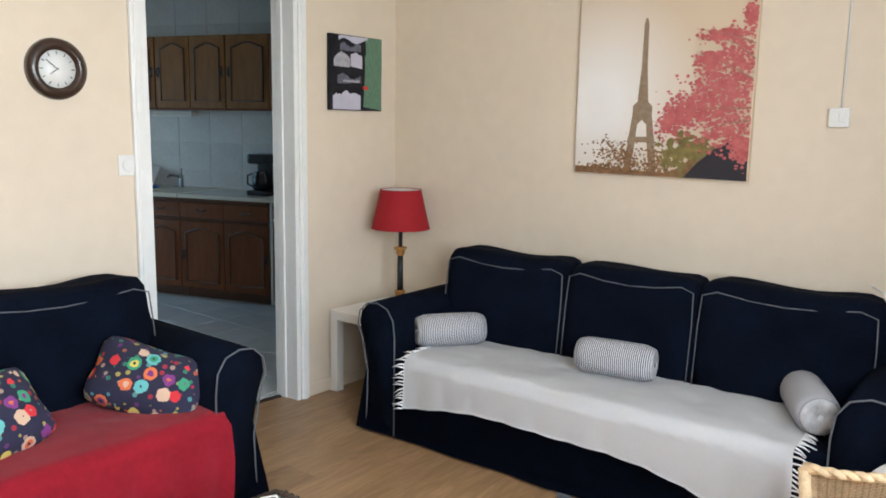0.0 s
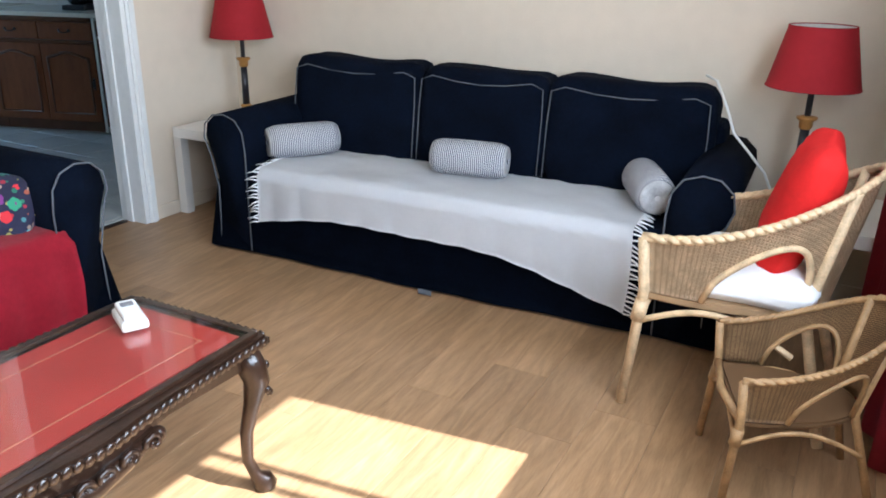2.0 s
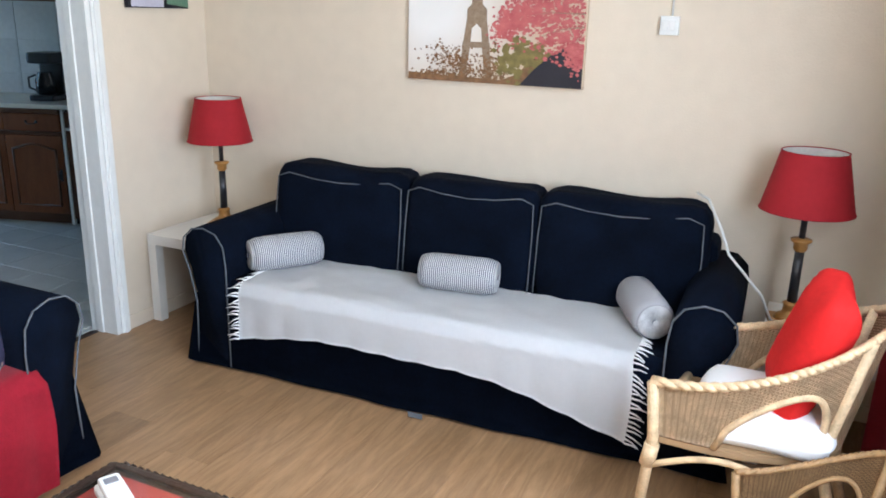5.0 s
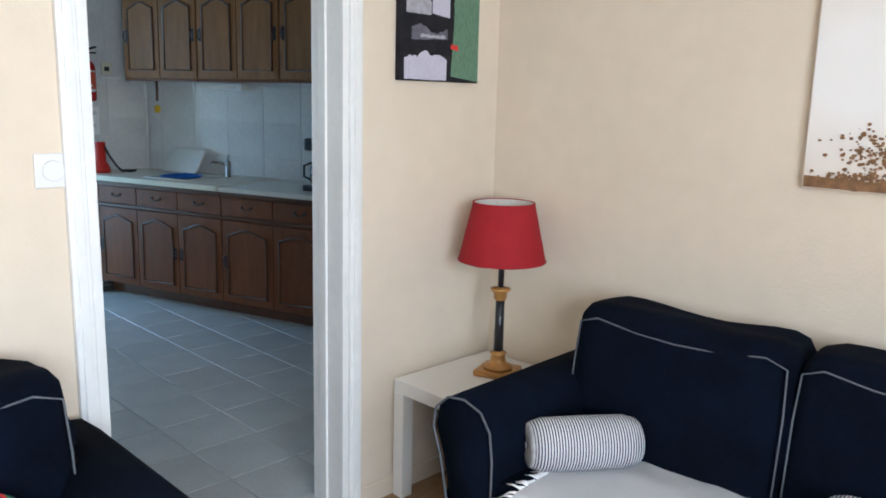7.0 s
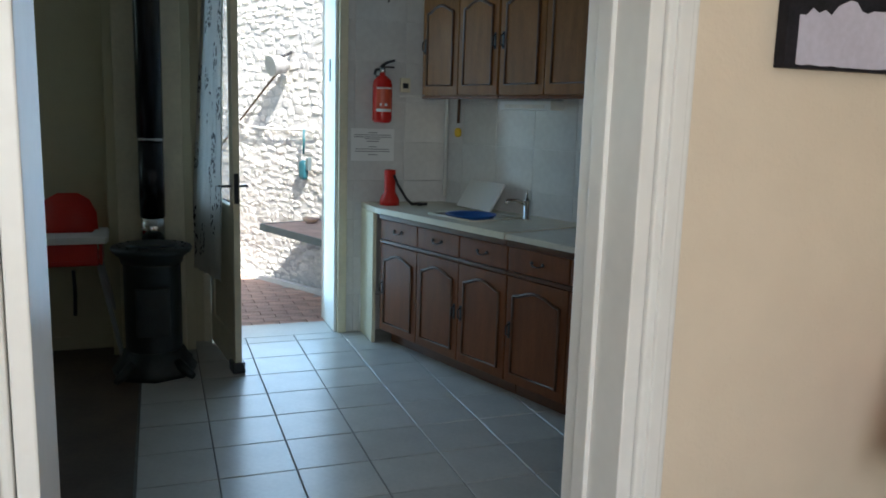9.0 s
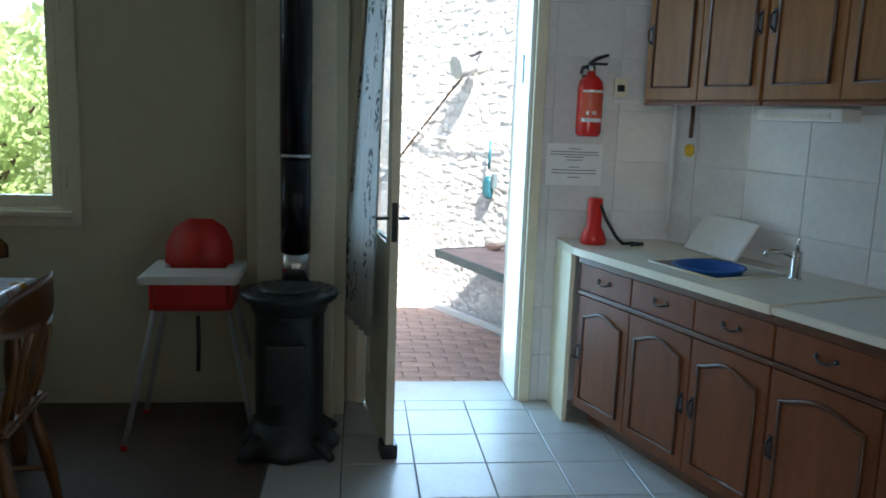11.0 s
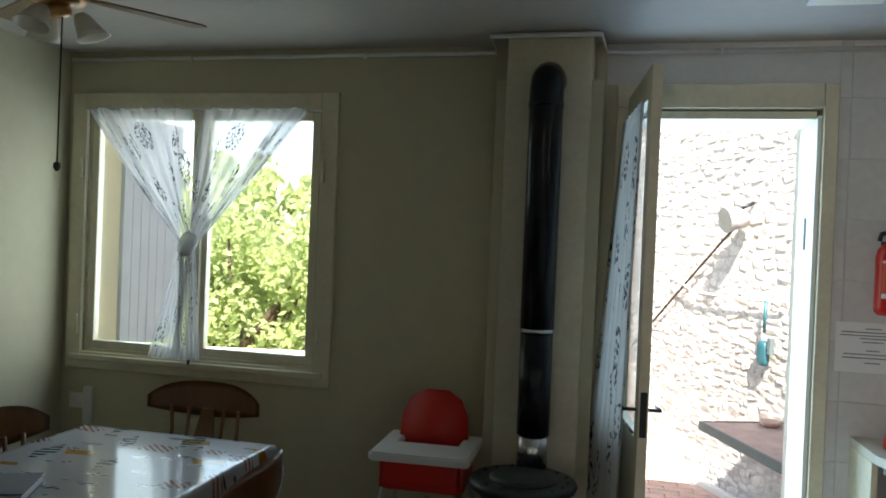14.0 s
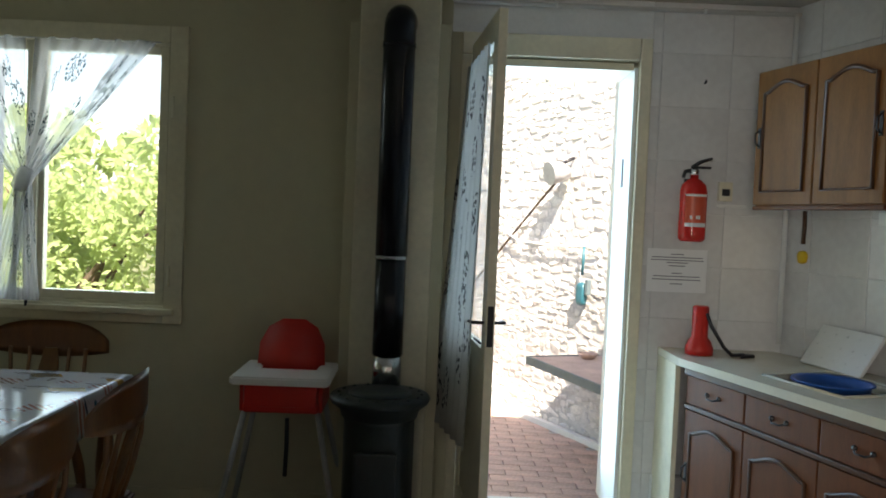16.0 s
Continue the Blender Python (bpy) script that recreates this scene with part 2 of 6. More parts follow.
def lace_mat(name, col, clear, sprig):
    """Sheer cloth with small printed sprigs."""
    m = mat(name, col, 0.9, 0.04, 8)
    t = m.node_tree
    b = t.nodes["Principled BSDF"]
    co = node_of(m, "ShaderNodeTexCoord")
    vo = t.nodes.new("ShaderNodeTexVoronoi")
    vo.inputs["Scale"].default_value = 7.0
    t.links.new(co.outputs["UV"], vo.inputs["Vector"])
    near = t.nodes.new("ShaderNodeMath")
    near.operation, near.inputs[1].default_value = "LESS_THAN", 0.40
    t.links.new(vo.outputs["Distance"], near.inputs[0])
    v2 = t.nodes.new("ShaderNodeTexVoronoi")
    v2.inputs["Scale"].default_value = 70.0
    t.links.new(co.outputs["UV"], v2.inputs["Vector"])
    dot = t.nodes.new("ShaderNodeMath")
    dot.operation, dot.inputs[1].default_value = "LESS_THAN", 0.46
    t.links.new(v2.outputs["Distance"], dot.inputs[0])
    both = t.nodes.new("ShaderNodeMath")
    both.operation = "MULTIPLY"
    t.links.new(near.outputs[0], both.inputs[0])
    t.links.new(dot.outputs[0], both.inputs[1])
    cm = t.nodes.new("ShaderNodeMix")
    cm.data_type = "RGBA"
    t.links.new(both.outputs[0], cm.inputs["Factor"])
    t.links.new(node_of(m, "ShaderNodeValToRGB").outputs[0], cm.inputs["A"])
    cm.inputs["B"].default_value = (*sprig, 1)
    t.links.new(cm.outputs["Result"], b.inputs["Base Color"])
    tl = t.nodes.new("ShaderNodeBsdfTranslucent")
    t.links.new(cm.outputs["Result"], tl.inputs[0])
    m1 = t.nodes.new("ShaderNodeMixShader")
    m1.inputs[0].default_value = 0.55
    t.links.new(b.outputs[0], m1.inputs[1])
    t.links.new(tl.outputs[0], m1.inputs[2])
    tp = t.nodes.new("ShaderNodeBsdfTransparent")
    cl = t.nodes.new("ShaderNodeMapRange")
    cl.inputs["To Min"].default_value, cl.inputs["To Max"].default_value = clear, 0.02
    t.links.new(both.outputs[0], cl.inputs[0])
    m2 = t.nodes.new("ShaderNodeMixShader")
    t.links.new(cl.outputs[0], m2.inputs[0])
    t.links.new(m1.outputs[0], m2.inputs[1])
    t.links.new(tp.outputs[0], m2.inputs[2])
    t.links.new(m2.outputs[0], t.nodes["Material Output"].inputs[0])
    return m


M_lace = lace_mat("sheer_sprigged_curtain", (0.60, 0.59, 0.60), 0.46, (0.03, 0.045, 0.05))
M_lace2 = lace_mat("door_lace", (0.62, 0.60, 0.56), 0.10, (0.10, 0.09, 0.09))


def stripe_mat(name, a, b, freq):
    m = mat(name, a, 0.9, 0.03)
    t = m.node_tree
    w = t.nodes.new("ShaderNodeTexWave")
    w.inputs["Scale"].default_value = freq
    w.bands_direction = "X"
    co = node_of(m, "ShaderNodeTexCoord")
    t.links.new(co.outputs["Object"], w.inputs["Vector"])
    r = t.nodes.new("ShaderNodeValToRGB")
    r.color_ramp.elements[0].position, r.color_ramp.elements[1].position = 0.42, 0.55
    r.color_ramp.elements[0].color, r.color_ramp.elements[1].color = (*b, 1), (*a, 1)
    t.links.new(w.outputs["Fac"], r.inputs[0])
    t.links.new(r.outputs[0], t.nodes["Principled BSDF"].inputs["Base Color"])
    return m


M_tick = stripe_mat("ticking_stripe", (0.64, 0.64, 0.65), (0.05, 0.055, 0.09), 36)

M_tickend = mat("ticking_end", (0.50, 0.50, 0.51), 0.9, 0.2, 30, 0.6, 90)


def flower_mat(name):
    """Navy cloth with bright round flowers."""
    m = mat(name, (0.02, 0.02, 0.05), 0.9)
    t = m.node_tree
    co = node_of(m, "ShaderNodeTexCoord")
    vo = t.nodes.new("ShaderNodeTexVoronoi")
    vo.inputs["Scale"].default_value = 15.5
    vo.inputs["Randomness"].default_value = 0.45
    t.links.new(co.outputs["Object"], vo.inputs["Vector"])
    cols = [(0.60, 0.03, 0.04), (0.14, 0.46, 0.46), (0.66, 0.55, 0.12), (0.05, 0.30, 0.16), (0.66, 0.16, 0.06), (0.20, 0.04, 0.20), (0.62, 0.42, 0.30)]

    def palette(value, shift):
        r = t.nodes.new("ShaderNodeValToRGB")
        r.color_ramp.interpolation = "CONSTANT"
        el = r.color_ramp.elements
        while len(el) < len(cols):
            el.new(0.5)
        for i in range(len(cols)):
            el[i].position, el[i].color = i / len(cols), (*cols[(i + shift) % len(cols)], 1)
        t.links.new(value, r.inputs[0])
        return r.outputs[0]

    def bands(value, stops):
        r = t.nodes.new("ShaderNodeValToRGB")
        r.color_ramp.interpolation = "CONSTANT"
        el = r.color_ramp.elements
        while len(el) < len(stops):
            el.new(0.5)
        for i, (p, v) in enumerate(stops):
            el[i].position, el[i].color = p, (v, v, v, 1)
        t.links.new(value, r.inputs[0])
        return r.outputs[0]

    def over(fac, a, b):
        x = t.nodes.new("ShaderNodeMix")
        x.data_type = "RGBA"
        t.links.new(fac, x.inputs["Factor"])
        t.links.new(a, x.inputs["A"])
        t.links.new(b, x.inputs["B"])
        return x.outputs["Result"]
    ground = node_of(m, "ShaderNodeValToRGB").outputs[0]
    v2 = t.nodes.new("ShaderNodeTexVoronoi")
    v2.inputs["Scale"].default_value = 34.0
    t.links.new(co.outputs["Object"], v2.inputs["Vector"])
    s2 = t.nodes.new("ShaderNodeSeparateColor")
    t.links.new(v2.outputs["Color"], s2.inputs[0])
    ground = over(bands(v2.outputs["Distance"], [(0, 0.55), (0.3, 0.0)]), ground, palette(s2.outputs[0], 2))
    # a petalled edge: the distance wavers with fine noise
    wn2 = t.nodes.new("ShaderNodeTexNoise")
    wn2.inputs["Scale"].default_value = 75.0
    t.links.new(co.outputs["Object"], wn2.inputs["Vector"])
    wob = t.nodes.new("ShaderNodeMath")
    wob.operation, wob.inputs[1].default_value = "MULTIPLY_ADD", 0.22
    t.links.new(wn2.outputs["Fac"], wob.inputs[0])
    t.links.new(vo.outputs["Distance"], wob.inputs[2])
    sep = t.nodes.new("ShaderNodeSeparateColor")
    t.links.new(vo.outputs["Color"], sep.inputs[0])
    cloth_col = over(bands(wob.outputs[0], [(0, 1), (0.50, 0.0)]), ground, palette(sep.outputs[0], 0))
    cloth_col = over(bands(wob.outputs[0], [(0, 1), (0.33, 0.0)]), cloth_col, palette(sep.outputs[1], 3))
    dk = t.nodes.new("ShaderNodeRGB")
    dk.outputs[0].default_value = (0.012, 0.014, 0.04, 1)
    cloth_col = over(bands(wob.outputs[0], [(0, 1), (0.21, 0.0)]), cloth_col, dk.outputs[0])
    t.links.new(cloth_col, t.nodes["Principled BSDF"].inputs["Base Color"])
    return m


M_flower = flower_mat("flowered_cotton")


def weave(m, sx, gap):
    """Adds a basket-weave relief to a rattan material."""
    t = m.node_tree
    co = node_of(m, "ShaderNodeTexCoord")
    ck = t.nodes.new("ShaderNodeTexBrick")
    ck.inputs["Scale"].default_value = sx
    ck.inputs["Mortar Size"].default_value = 0.07
    ck.inputs["Brick Width"].default_value, ck.inputs["Row Height"].default_value = 0.9, 0.42
    t.links.new(co.outputs["UV"], ck.inputs["Vector"])
    bu = t.nodes.new("ShaderNodeBump")
    bu.inputs["Strength"].default_value, bu.inputs["Distance"].default_value, bu.invert = 0.9, 0.004, True
    t.links.new(ck.outputs["Fac"], bu.inputs["Height"])
    b = t.nodes["Principled BSDF"]
    t.links.new(bu.outputs[0], b.inputs["Normal"])
    cm = t.nodes.new("ShaderNodeMix")
    cm.data_type = "RGBA"
    t.links.new(ck.outputs["Fac"], cm.inputs["Factor"])
    t.links.new(node_of(m, "ShaderNodeValToRGB").outputs[0], cm.inputs["A"])
    cm.inputs["B"].default_value = (*gap, 1)
    t.links.new(cm.outputs["Result"], b.inputs["Base Color"])


M_weave = mat("pale_woven_rattan", (0.80, 0.61, 0.39), 0.55, 0.2, 30)
weave(M_weave, 20, (0.36, 0.23, 0.12))
M_weave2 = mat("brown_woven_rattan", (0.46, 0.28, 0.13), 0.55, 0.2, 30)
weave(M_weave2, 20, (0.13, 0.07, 0.03))


# ---------- mesh helpers ----------
def thing(name, m, label, category, group=""):
    ob = new(name)
    ob.empty_display_size = 0.1
    ob.matrix_world = m
    return tagged(ob, label, category, group)


def link(name, bm, material, parent=None, label=""):
    me = bpy.data.meshes.new(name)
    bm.to_mesh(me)
    bm.free()
    me.materials.append(material)
    ob = new(name, me)
    if parent:
        ob.parent = parent
    return tagged(ob, label)


part = link


def setting(name, bm, material, label, category=""):
    return tagged(link(name, bm, material), label, category or name.split("_")[0], kind="structure")


def smooth(bm, on=True):
    for f in bm.faces:
        f.smooth = on
    return bm


def box(x0, x1, y0, y1, z0, z1, bevel=0.0, seg=2, bm=None):
    bm = bm or bmesh.new()
    r = bmesh.ops.create_cube(bm, size=1, matrix=Matrix.Translation(((x0 + x1) / 2, (y0 + y1) / 2, (z0 + z1) / 2)) @ Matrix.Diagonal((x1 - x0, y1 - y0, z1 - z0, 1)))
    if bevel:
        es = list({e for v in r["verts"] for e in v.link_edges})
        bmesh.ops.bevel(bm, geom=es, offset=bevel, segments=seg, affect="EDGES", profile=0.6)
    return bm


def lathe(profile, n=24, bm=None, m=Matrix()):
    """A surface of revolution about z; profile: (radius, z) from bottom to top."""
    bm = bm or bmesh.new()
    rings = []
    for r, z in profile:
        rings.append([bm.verts.new(m @ Vector((r * math.cos(2 * math.pi * i / n), r * math.sin(2 * math.pi * i / n), z))) for i in range(n)])
    for a, b in zip(rings, rings[1:]):
        for i in range(n):
            f = bm.faces.new((a[i], a[(i + 1) % n], b[(i + 1) % n], b[i]))
            f.smooth = True
    for ring, rev in ((rings[0], True), (rings[-1], False)):
        if (ring[0].co - ring[n // 2].co).length > 0.002:
            bm.faces.new(list(reversed(ring)) if rev else ring)
    return bm


def tube(points, r, n=8, bm=None, closed=False):
    """A round bar through points; r a number or one for each point."""
    bm = bm or bmesh.new()
    P = [Vector(p) for p in points]
    k = len(P)
    rings = []
    for i, p in enumerate(P):
        a = P[(i - 1) % k] if (i or closed) else p
        b = P[(i + 1) % k] if (i < k - 1 or closed) else p
        d = (b - a).normalized()
        u = d.orthogonal().normalized() if not rings else (last - d * last.dot(d)).normalized()
        last = u
        v = d.cross(u)
        rr = r[i] if isinstance(r, (list, tuple)) else r
        rings.append([bm.verts.new(p + rr * (math.cos(2 * math.pi * j / n) * u + math.sin(2 * math.pi * j / n) * v)) for j in range(n)])
    pairs = list(zip(rings, rings[1:])) + ([(rings[-1], rings[0])] if closed else [])
    for a, b in pairs:
        for j in range(n):
            f = bm.faces.new((a[j], a[(j + 1) % n], b[(j + 1) % n], b[j]))
            f.smooth = True
    if not closed:
        bm.faces.new(list(reversed(rings[0])))
        bm.faces.new(rings[-1])
    return bm


def prism(outline, lo, hi, axis="z", bm=None, bevel=0.0):
    """A flat outline given thickness along an axis: outline in (x, y) for z, (x, z) for y, (y, z) for x."""
    bm = bm or bmesh.new()

    def at(p, h):
        return {"z": (p[0], p[1], h), "y": (p[0], h, p[1]), "x": (h, p[0], p[1])}[axis]
    a = [bm.verts.new(at(p, lo)) for p in outline]
    b = [bm.verts.new(at(p, hi)) for p in outline]
    n = len(a)
    fs = [bm.faces.new(a), bm.faces.new(list(reversed(b)))]
    for i in range(n):
        fs.append(bm.faces.new((a[i], b[i], b[(i + 1) % n], a[(i + 1) % n])))
    bmesh.ops.recalc_face_normals(bm, faces=fs)
    if bevel:
        es = list({e for f in fs[:2] for e in f.edges})
        bmesh.ops.bevel(bm, geom=es, offset=bevel, segments=2, affect="EDGES")
    return bm


def sheet(fn, nu, nv, thick=0.0):
    """A grid surface fn(u, v), u and v from 0 to 1, with UVs, optionally given thickness."""
    bm = bmesh.new()
    uv = bm.loops.layers.uv.new("UVMap")
    vs = [[bm.verts.new(fn(i / nu, j / nv)) for i in range(nu + 1)] for j in range(nv + 1)]
    for j in range(nv):
        for i in range(nu):
            f = bm.faces.new((vs[j][i], vs[j][i + 1], vs[j + 1][i + 1], vs[j + 1][i]))
            f.smooth = True
            for lp, (a, b) in zip(f.loops, ((i, j), (i + 1, j), (i + 1, j + 1), (i, j + 1))):
                lp[uv].uv = (a / nu, b / nv)
    if thick:
        bmesh.ops.solidify(bm, geom=bm.faces[:], thickness=thick)
    return bm


def soft_box(sx, sy, sz, puff=0.5, n=10, sag=0.0):
    """A pillow-like block about the origin: rounded on all sides."""
    bm = bmesh.new()
    bmesh.ops.create_cube(bm, size=2)
    bmesh.ops.subdivide_edges(bm, edges=bm.edges[:], cuts=n, use_grid_fill=True)
    for v in bm.verts:
        x, y, z = v.co
        e = 2 + 6 * (1 - puff)
        k = (abs(x) ** e + abs(y) ** e + abs(z) ** e) ** (1 / e)
        p = v.co / k
        w = noise.noise(Vector((p.x * 1.6 + sx * 7, p.y * 1.6 + sz * 3, p.z * 1.6))) * 0.05
        v.co = Vector((p.x * sx / 2, p.y * sy / 2, p.z * sz / 2)) * (1 + w)
    return smooth(bm)


def frame_boxes(x0, x1, z0, z1, w, y0, y1, bm=None, bevel=0.004):
    bm = bm or bmesh.new()
    box(x0, x0 + w, y0, y1, z0, z1, bevel, bm=bm)
    box(x1 - w, x1, y0, y1, z0, z1, bevel, bm=bm)
    box(x0 + w, x1 - w, y0, y1, z0, z0 + w, bevel, bm=bm)
    box(x0 + w, x1 - w, y0, y1, z1 - w, z1, bevel, bm=bm)
    return bm


def wall_y(name, x0, x1, y0, y1, z1, holes, material, label):
    """A wall along x from y0 to y1 thick, with rectangular holes (x0, x1, z0, z1)."""
    bm = bmesh.new()
    xs = sorted({x0, x1, *(h[0] for h in holes), *(h[1] for h in holes)})
    for a, b in zip(xs, xs[1:]):
        zs = [(0.0, z1)]
        for h in holes:
            if h[0] <= a and h[1] >= b:
                zs = [s for lo, hi in zs for s in ((lo, min(hi, h[2])), (max(lo, h[3]), hi)) if s[1] - s[0] > 0.001]
        for lo, hi in zs:
            box(a, b, y0, y1, lo, hi, bm=bm)
    bmesh.ops.remove_doubles(bm, verts=bm.verts[:], dist=0.0005)
    return setting(name, bm, material, label, "wall")


# ---------- structure ----------
CH = 2.49
W0, W1 = 3.13, 3.28          # wall between living room and kitchen
XS = 3.72                    # living room wall behind the sofa
YK = 7.11                    # far kitchen wall
LX, RX = 2.165, 2.99          # doorway between the rooms
YW = -0.34                   # window wall of the living room
setting("subfloor", box(-1.4, 3.9, -0.6, 3.30, -0.12, -0.012), M_gap, "dark underlay beneath the laminate", "floor")
setting("kitchen_subfloor", box(-0.4, 5.3, 3.30, 7.3, -0.12, -0.006), M_grout, "grey grout bed beneath the tiles", "floor")
wall_y("wall_door", -1.3, 5.2, W0, W1, CH + 0.1, [(LX, RX, 0.0, 2.06)], M_cream, "cream painted wall with the kitchen doorway")
setting("wall_kitchen_near", box(-0.25, LX - 0.03, W1 + 0.001, W1 + 0.012, 0, CH), M_kwall, "pale green painted kitchen wall", "wall")
setting("wall_sofa", box(XS, XS + 0.2, -0.6, W0, 0, CH + 0.1), M_cream, "cream painted wall behind the sofa", "wall")
setting("wall_left", box(-1.5, -1.3, -0.6, W1, 0, CH + 0.1), M_cream, "plain cream painted wall", "wall")
wall_y("wall_window", -1.3, XS, YW - 0.22, YW, CH + 0.1, [(0.05, 2.30, 1.10, 2.12)], M_cream, "cream painted wall with the sunny window")
setting("ceiling_living", box(-1.5, XS + 0.2, -0.6, W0, CH + 0.1, CH + 0.25), M_ceilw, "plain off-white living room ceiling", "ceiling")
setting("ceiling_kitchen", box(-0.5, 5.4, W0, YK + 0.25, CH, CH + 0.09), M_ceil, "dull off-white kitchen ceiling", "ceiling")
setting("wall_kitchen_left", box(-0.42, -0.20, W1, YK, 0, CH), M_kwall, "pale green painted kitchen side wall", "wall")
WX0, WX1, WZ0, WZ1 = -0.10, 1.22, 0.94, 2.22     # kitchen window opening
DX0, DX1, DZ1 = 2.62, 3.405, 2.205               # garden door opening
wall_y("wall_kitchen_far", -0.42, 5.2, YK, YK + 0.30, CH + 0.05, [(WX0, WX1, WZ0, WZ1), (DX0, DX1, 0.0, DZ1)], M_kwall, "pale green kitchen wall with window and garden door")

# slanted kitchen wall behind the cabinets: local x runs along it, local y into it
KD = pose(3.545, 6.83, 0, 0, 0, -72)
wk = setting("wall_kitchen_slanted", box(-0.6, 4.0, 0.66, 0.86, 0, CH), M_kwall, "kitchen wall behind the cabinets", "wall")
wk.matrix_world = KD

KB = pose(3.575, 6.80, 0, 0, 0, -72) @ Matrix.Diagonal((1, 1, 0.972, 1))      # base cabinets

# skirting and door casing of the living room
setting("baseboard", box(RX + 0.06, XS, W0 - 0.012, W0, 0, 0.07, 0.003), M_cream, "low cream skirting board", "skirting")
setting("baseboard_sofa", box(XS - 0.012, XS, YW, W0 - 0.013, 0, 0.07, 0.003), M_cream, "low cream skirting board", "skirting")
setting("baseboard_left", box(-1.3, LX - 0.07, W0 - 0.012, W0, 0, 0.07, 0.003), M_cream, "low cream skirting board", "skirting")


def door_casing():
    d = thing("door_casing", pose(0, W0, 0), "white gloss painted door casing, no door in it", "door frame")
    d["kind"] = "structure"
    for nm, x0, x1 in (("casing_side", LX - 0.055, LX - 0.004), ("casing_side", RX + 0.004, RX + 0.055)):
        bm = box(x0, x1, -0.022, -0.001, 0, 2.12, 0.005)
        c = (x0 + x1) / 2
        box(c - 0.012, c + 0.012, -0.028, -0.02, 0, 2.10, 0.003, bm=bm)
        part(nm, bm, M_white, d)
    part("casing_head", box(LX - 0.053, RX + 0.053, -0.022, -0.001, 2.064, 2.122, 0.005), M_white, d)
    part("jamb", box(LX - 0.003, LX + 0.022, -0.015, 0.155, 0, 2.06, 0.003), M_white, d)
    j = box(RX - 0.022, RX + 0.003, -0.015, 0.155, 0, 2.06, 0.003)
    box(RX - 0.030, RX - 0.02, 0.07, 0.11, 0, 2.05, 0.003, bm=j)
    part("jamb", j, M_white, d)
    part("jamb_head", box(LX + 0.02, RX - 0.02, -0.015, 0.155, 2.04, 2.062, 0.003), M_white, d)
    for x0, x1 in ((LX - 0.07, LX - 0.004), (RX + 0.004, RX + 0.07)):
        part("kitchen_side", box(x0, x1, 0.151, 0.170, 0, 2.12, 0.005), M_white, d)
    return d


door_casing()


def living_window():
    w = thing("window_2", pose(0, YW - 0.12, 0), "white framed living room window letting in sun", "window")
    w["kind"] = "structure"
    part("window_frame", frame_boxes(0.05, 2.30, 1.10, 2.12, 0.05, -0.04, 0.04), M_white, w)
    for x in (0.72, 0.79, 1.32, 1.84, 1.91):
        part("mullion", box(x - 0.012, x + 0.012, -0.02, 0.02, 1.15, 2.07, 0.004), M_white, w)
    p = part("pane", box(0.10, 2.25, -0.003, 0.003, 1.15, 2.07), M_glass, w)
    p.visible_shadow = False


living_window()


def kitchen_window():
    w = thing("window_1", pose(0, YK, 0), "old cream painted casement window with two panes", "window")
    w["kind"] = "structure"
    part("architrave", frame_boxes(-0.165, 1.283, 0.872, 2.28, 0.085, -0.025, -0.001), M_cpaint, w)
    part("window_frame", frame_boxes(WX0 + 0.002, WX1 - 0.002, WZ0 + 0.002, WZ1 - 0.002, 0.03, 0.0, 0.07), M_cpaint, w)
    for x0, x1 in ((-0.066, 0.552), (0.562, 1.186)):
        s = part("sash", frame_boxes(x0, x1, 0.972, 2.188, 0.042, 0.004, 0.045), M_cpaint, w)
        p = part("pane", box(x0 + 0.042, x1 - 0.042, 0.02, 0.026, 1.014, 2.146), M_glass, s)
        p.visible_shadow = False
    part("meeting_strip", box(0.535, 0.58, -0.02, 0.003, 0.975, 2.185, 0.006), M_cpaint, w)
    part("window_sill", box(-0.13, 1.25, -0.05, -0.026, 0.915, 0.945, 0.006), M_cpaint, w)
    part("catch", tube([(0.555, -0.03, 0.99), (0.555, -0.045, 0.97), (0.555, -0.045, 0.935)], 0.008), M_black, w, "small dark window catch")
    for z in (1.1, 1.9):
        for x in (-0.10, 1.22):
            part("hinge", tube([(x, -0.03, z - 0.05), (x, -0.03, z + 0.05)], 0.007), M_cpaint, w)


kitchen_window()


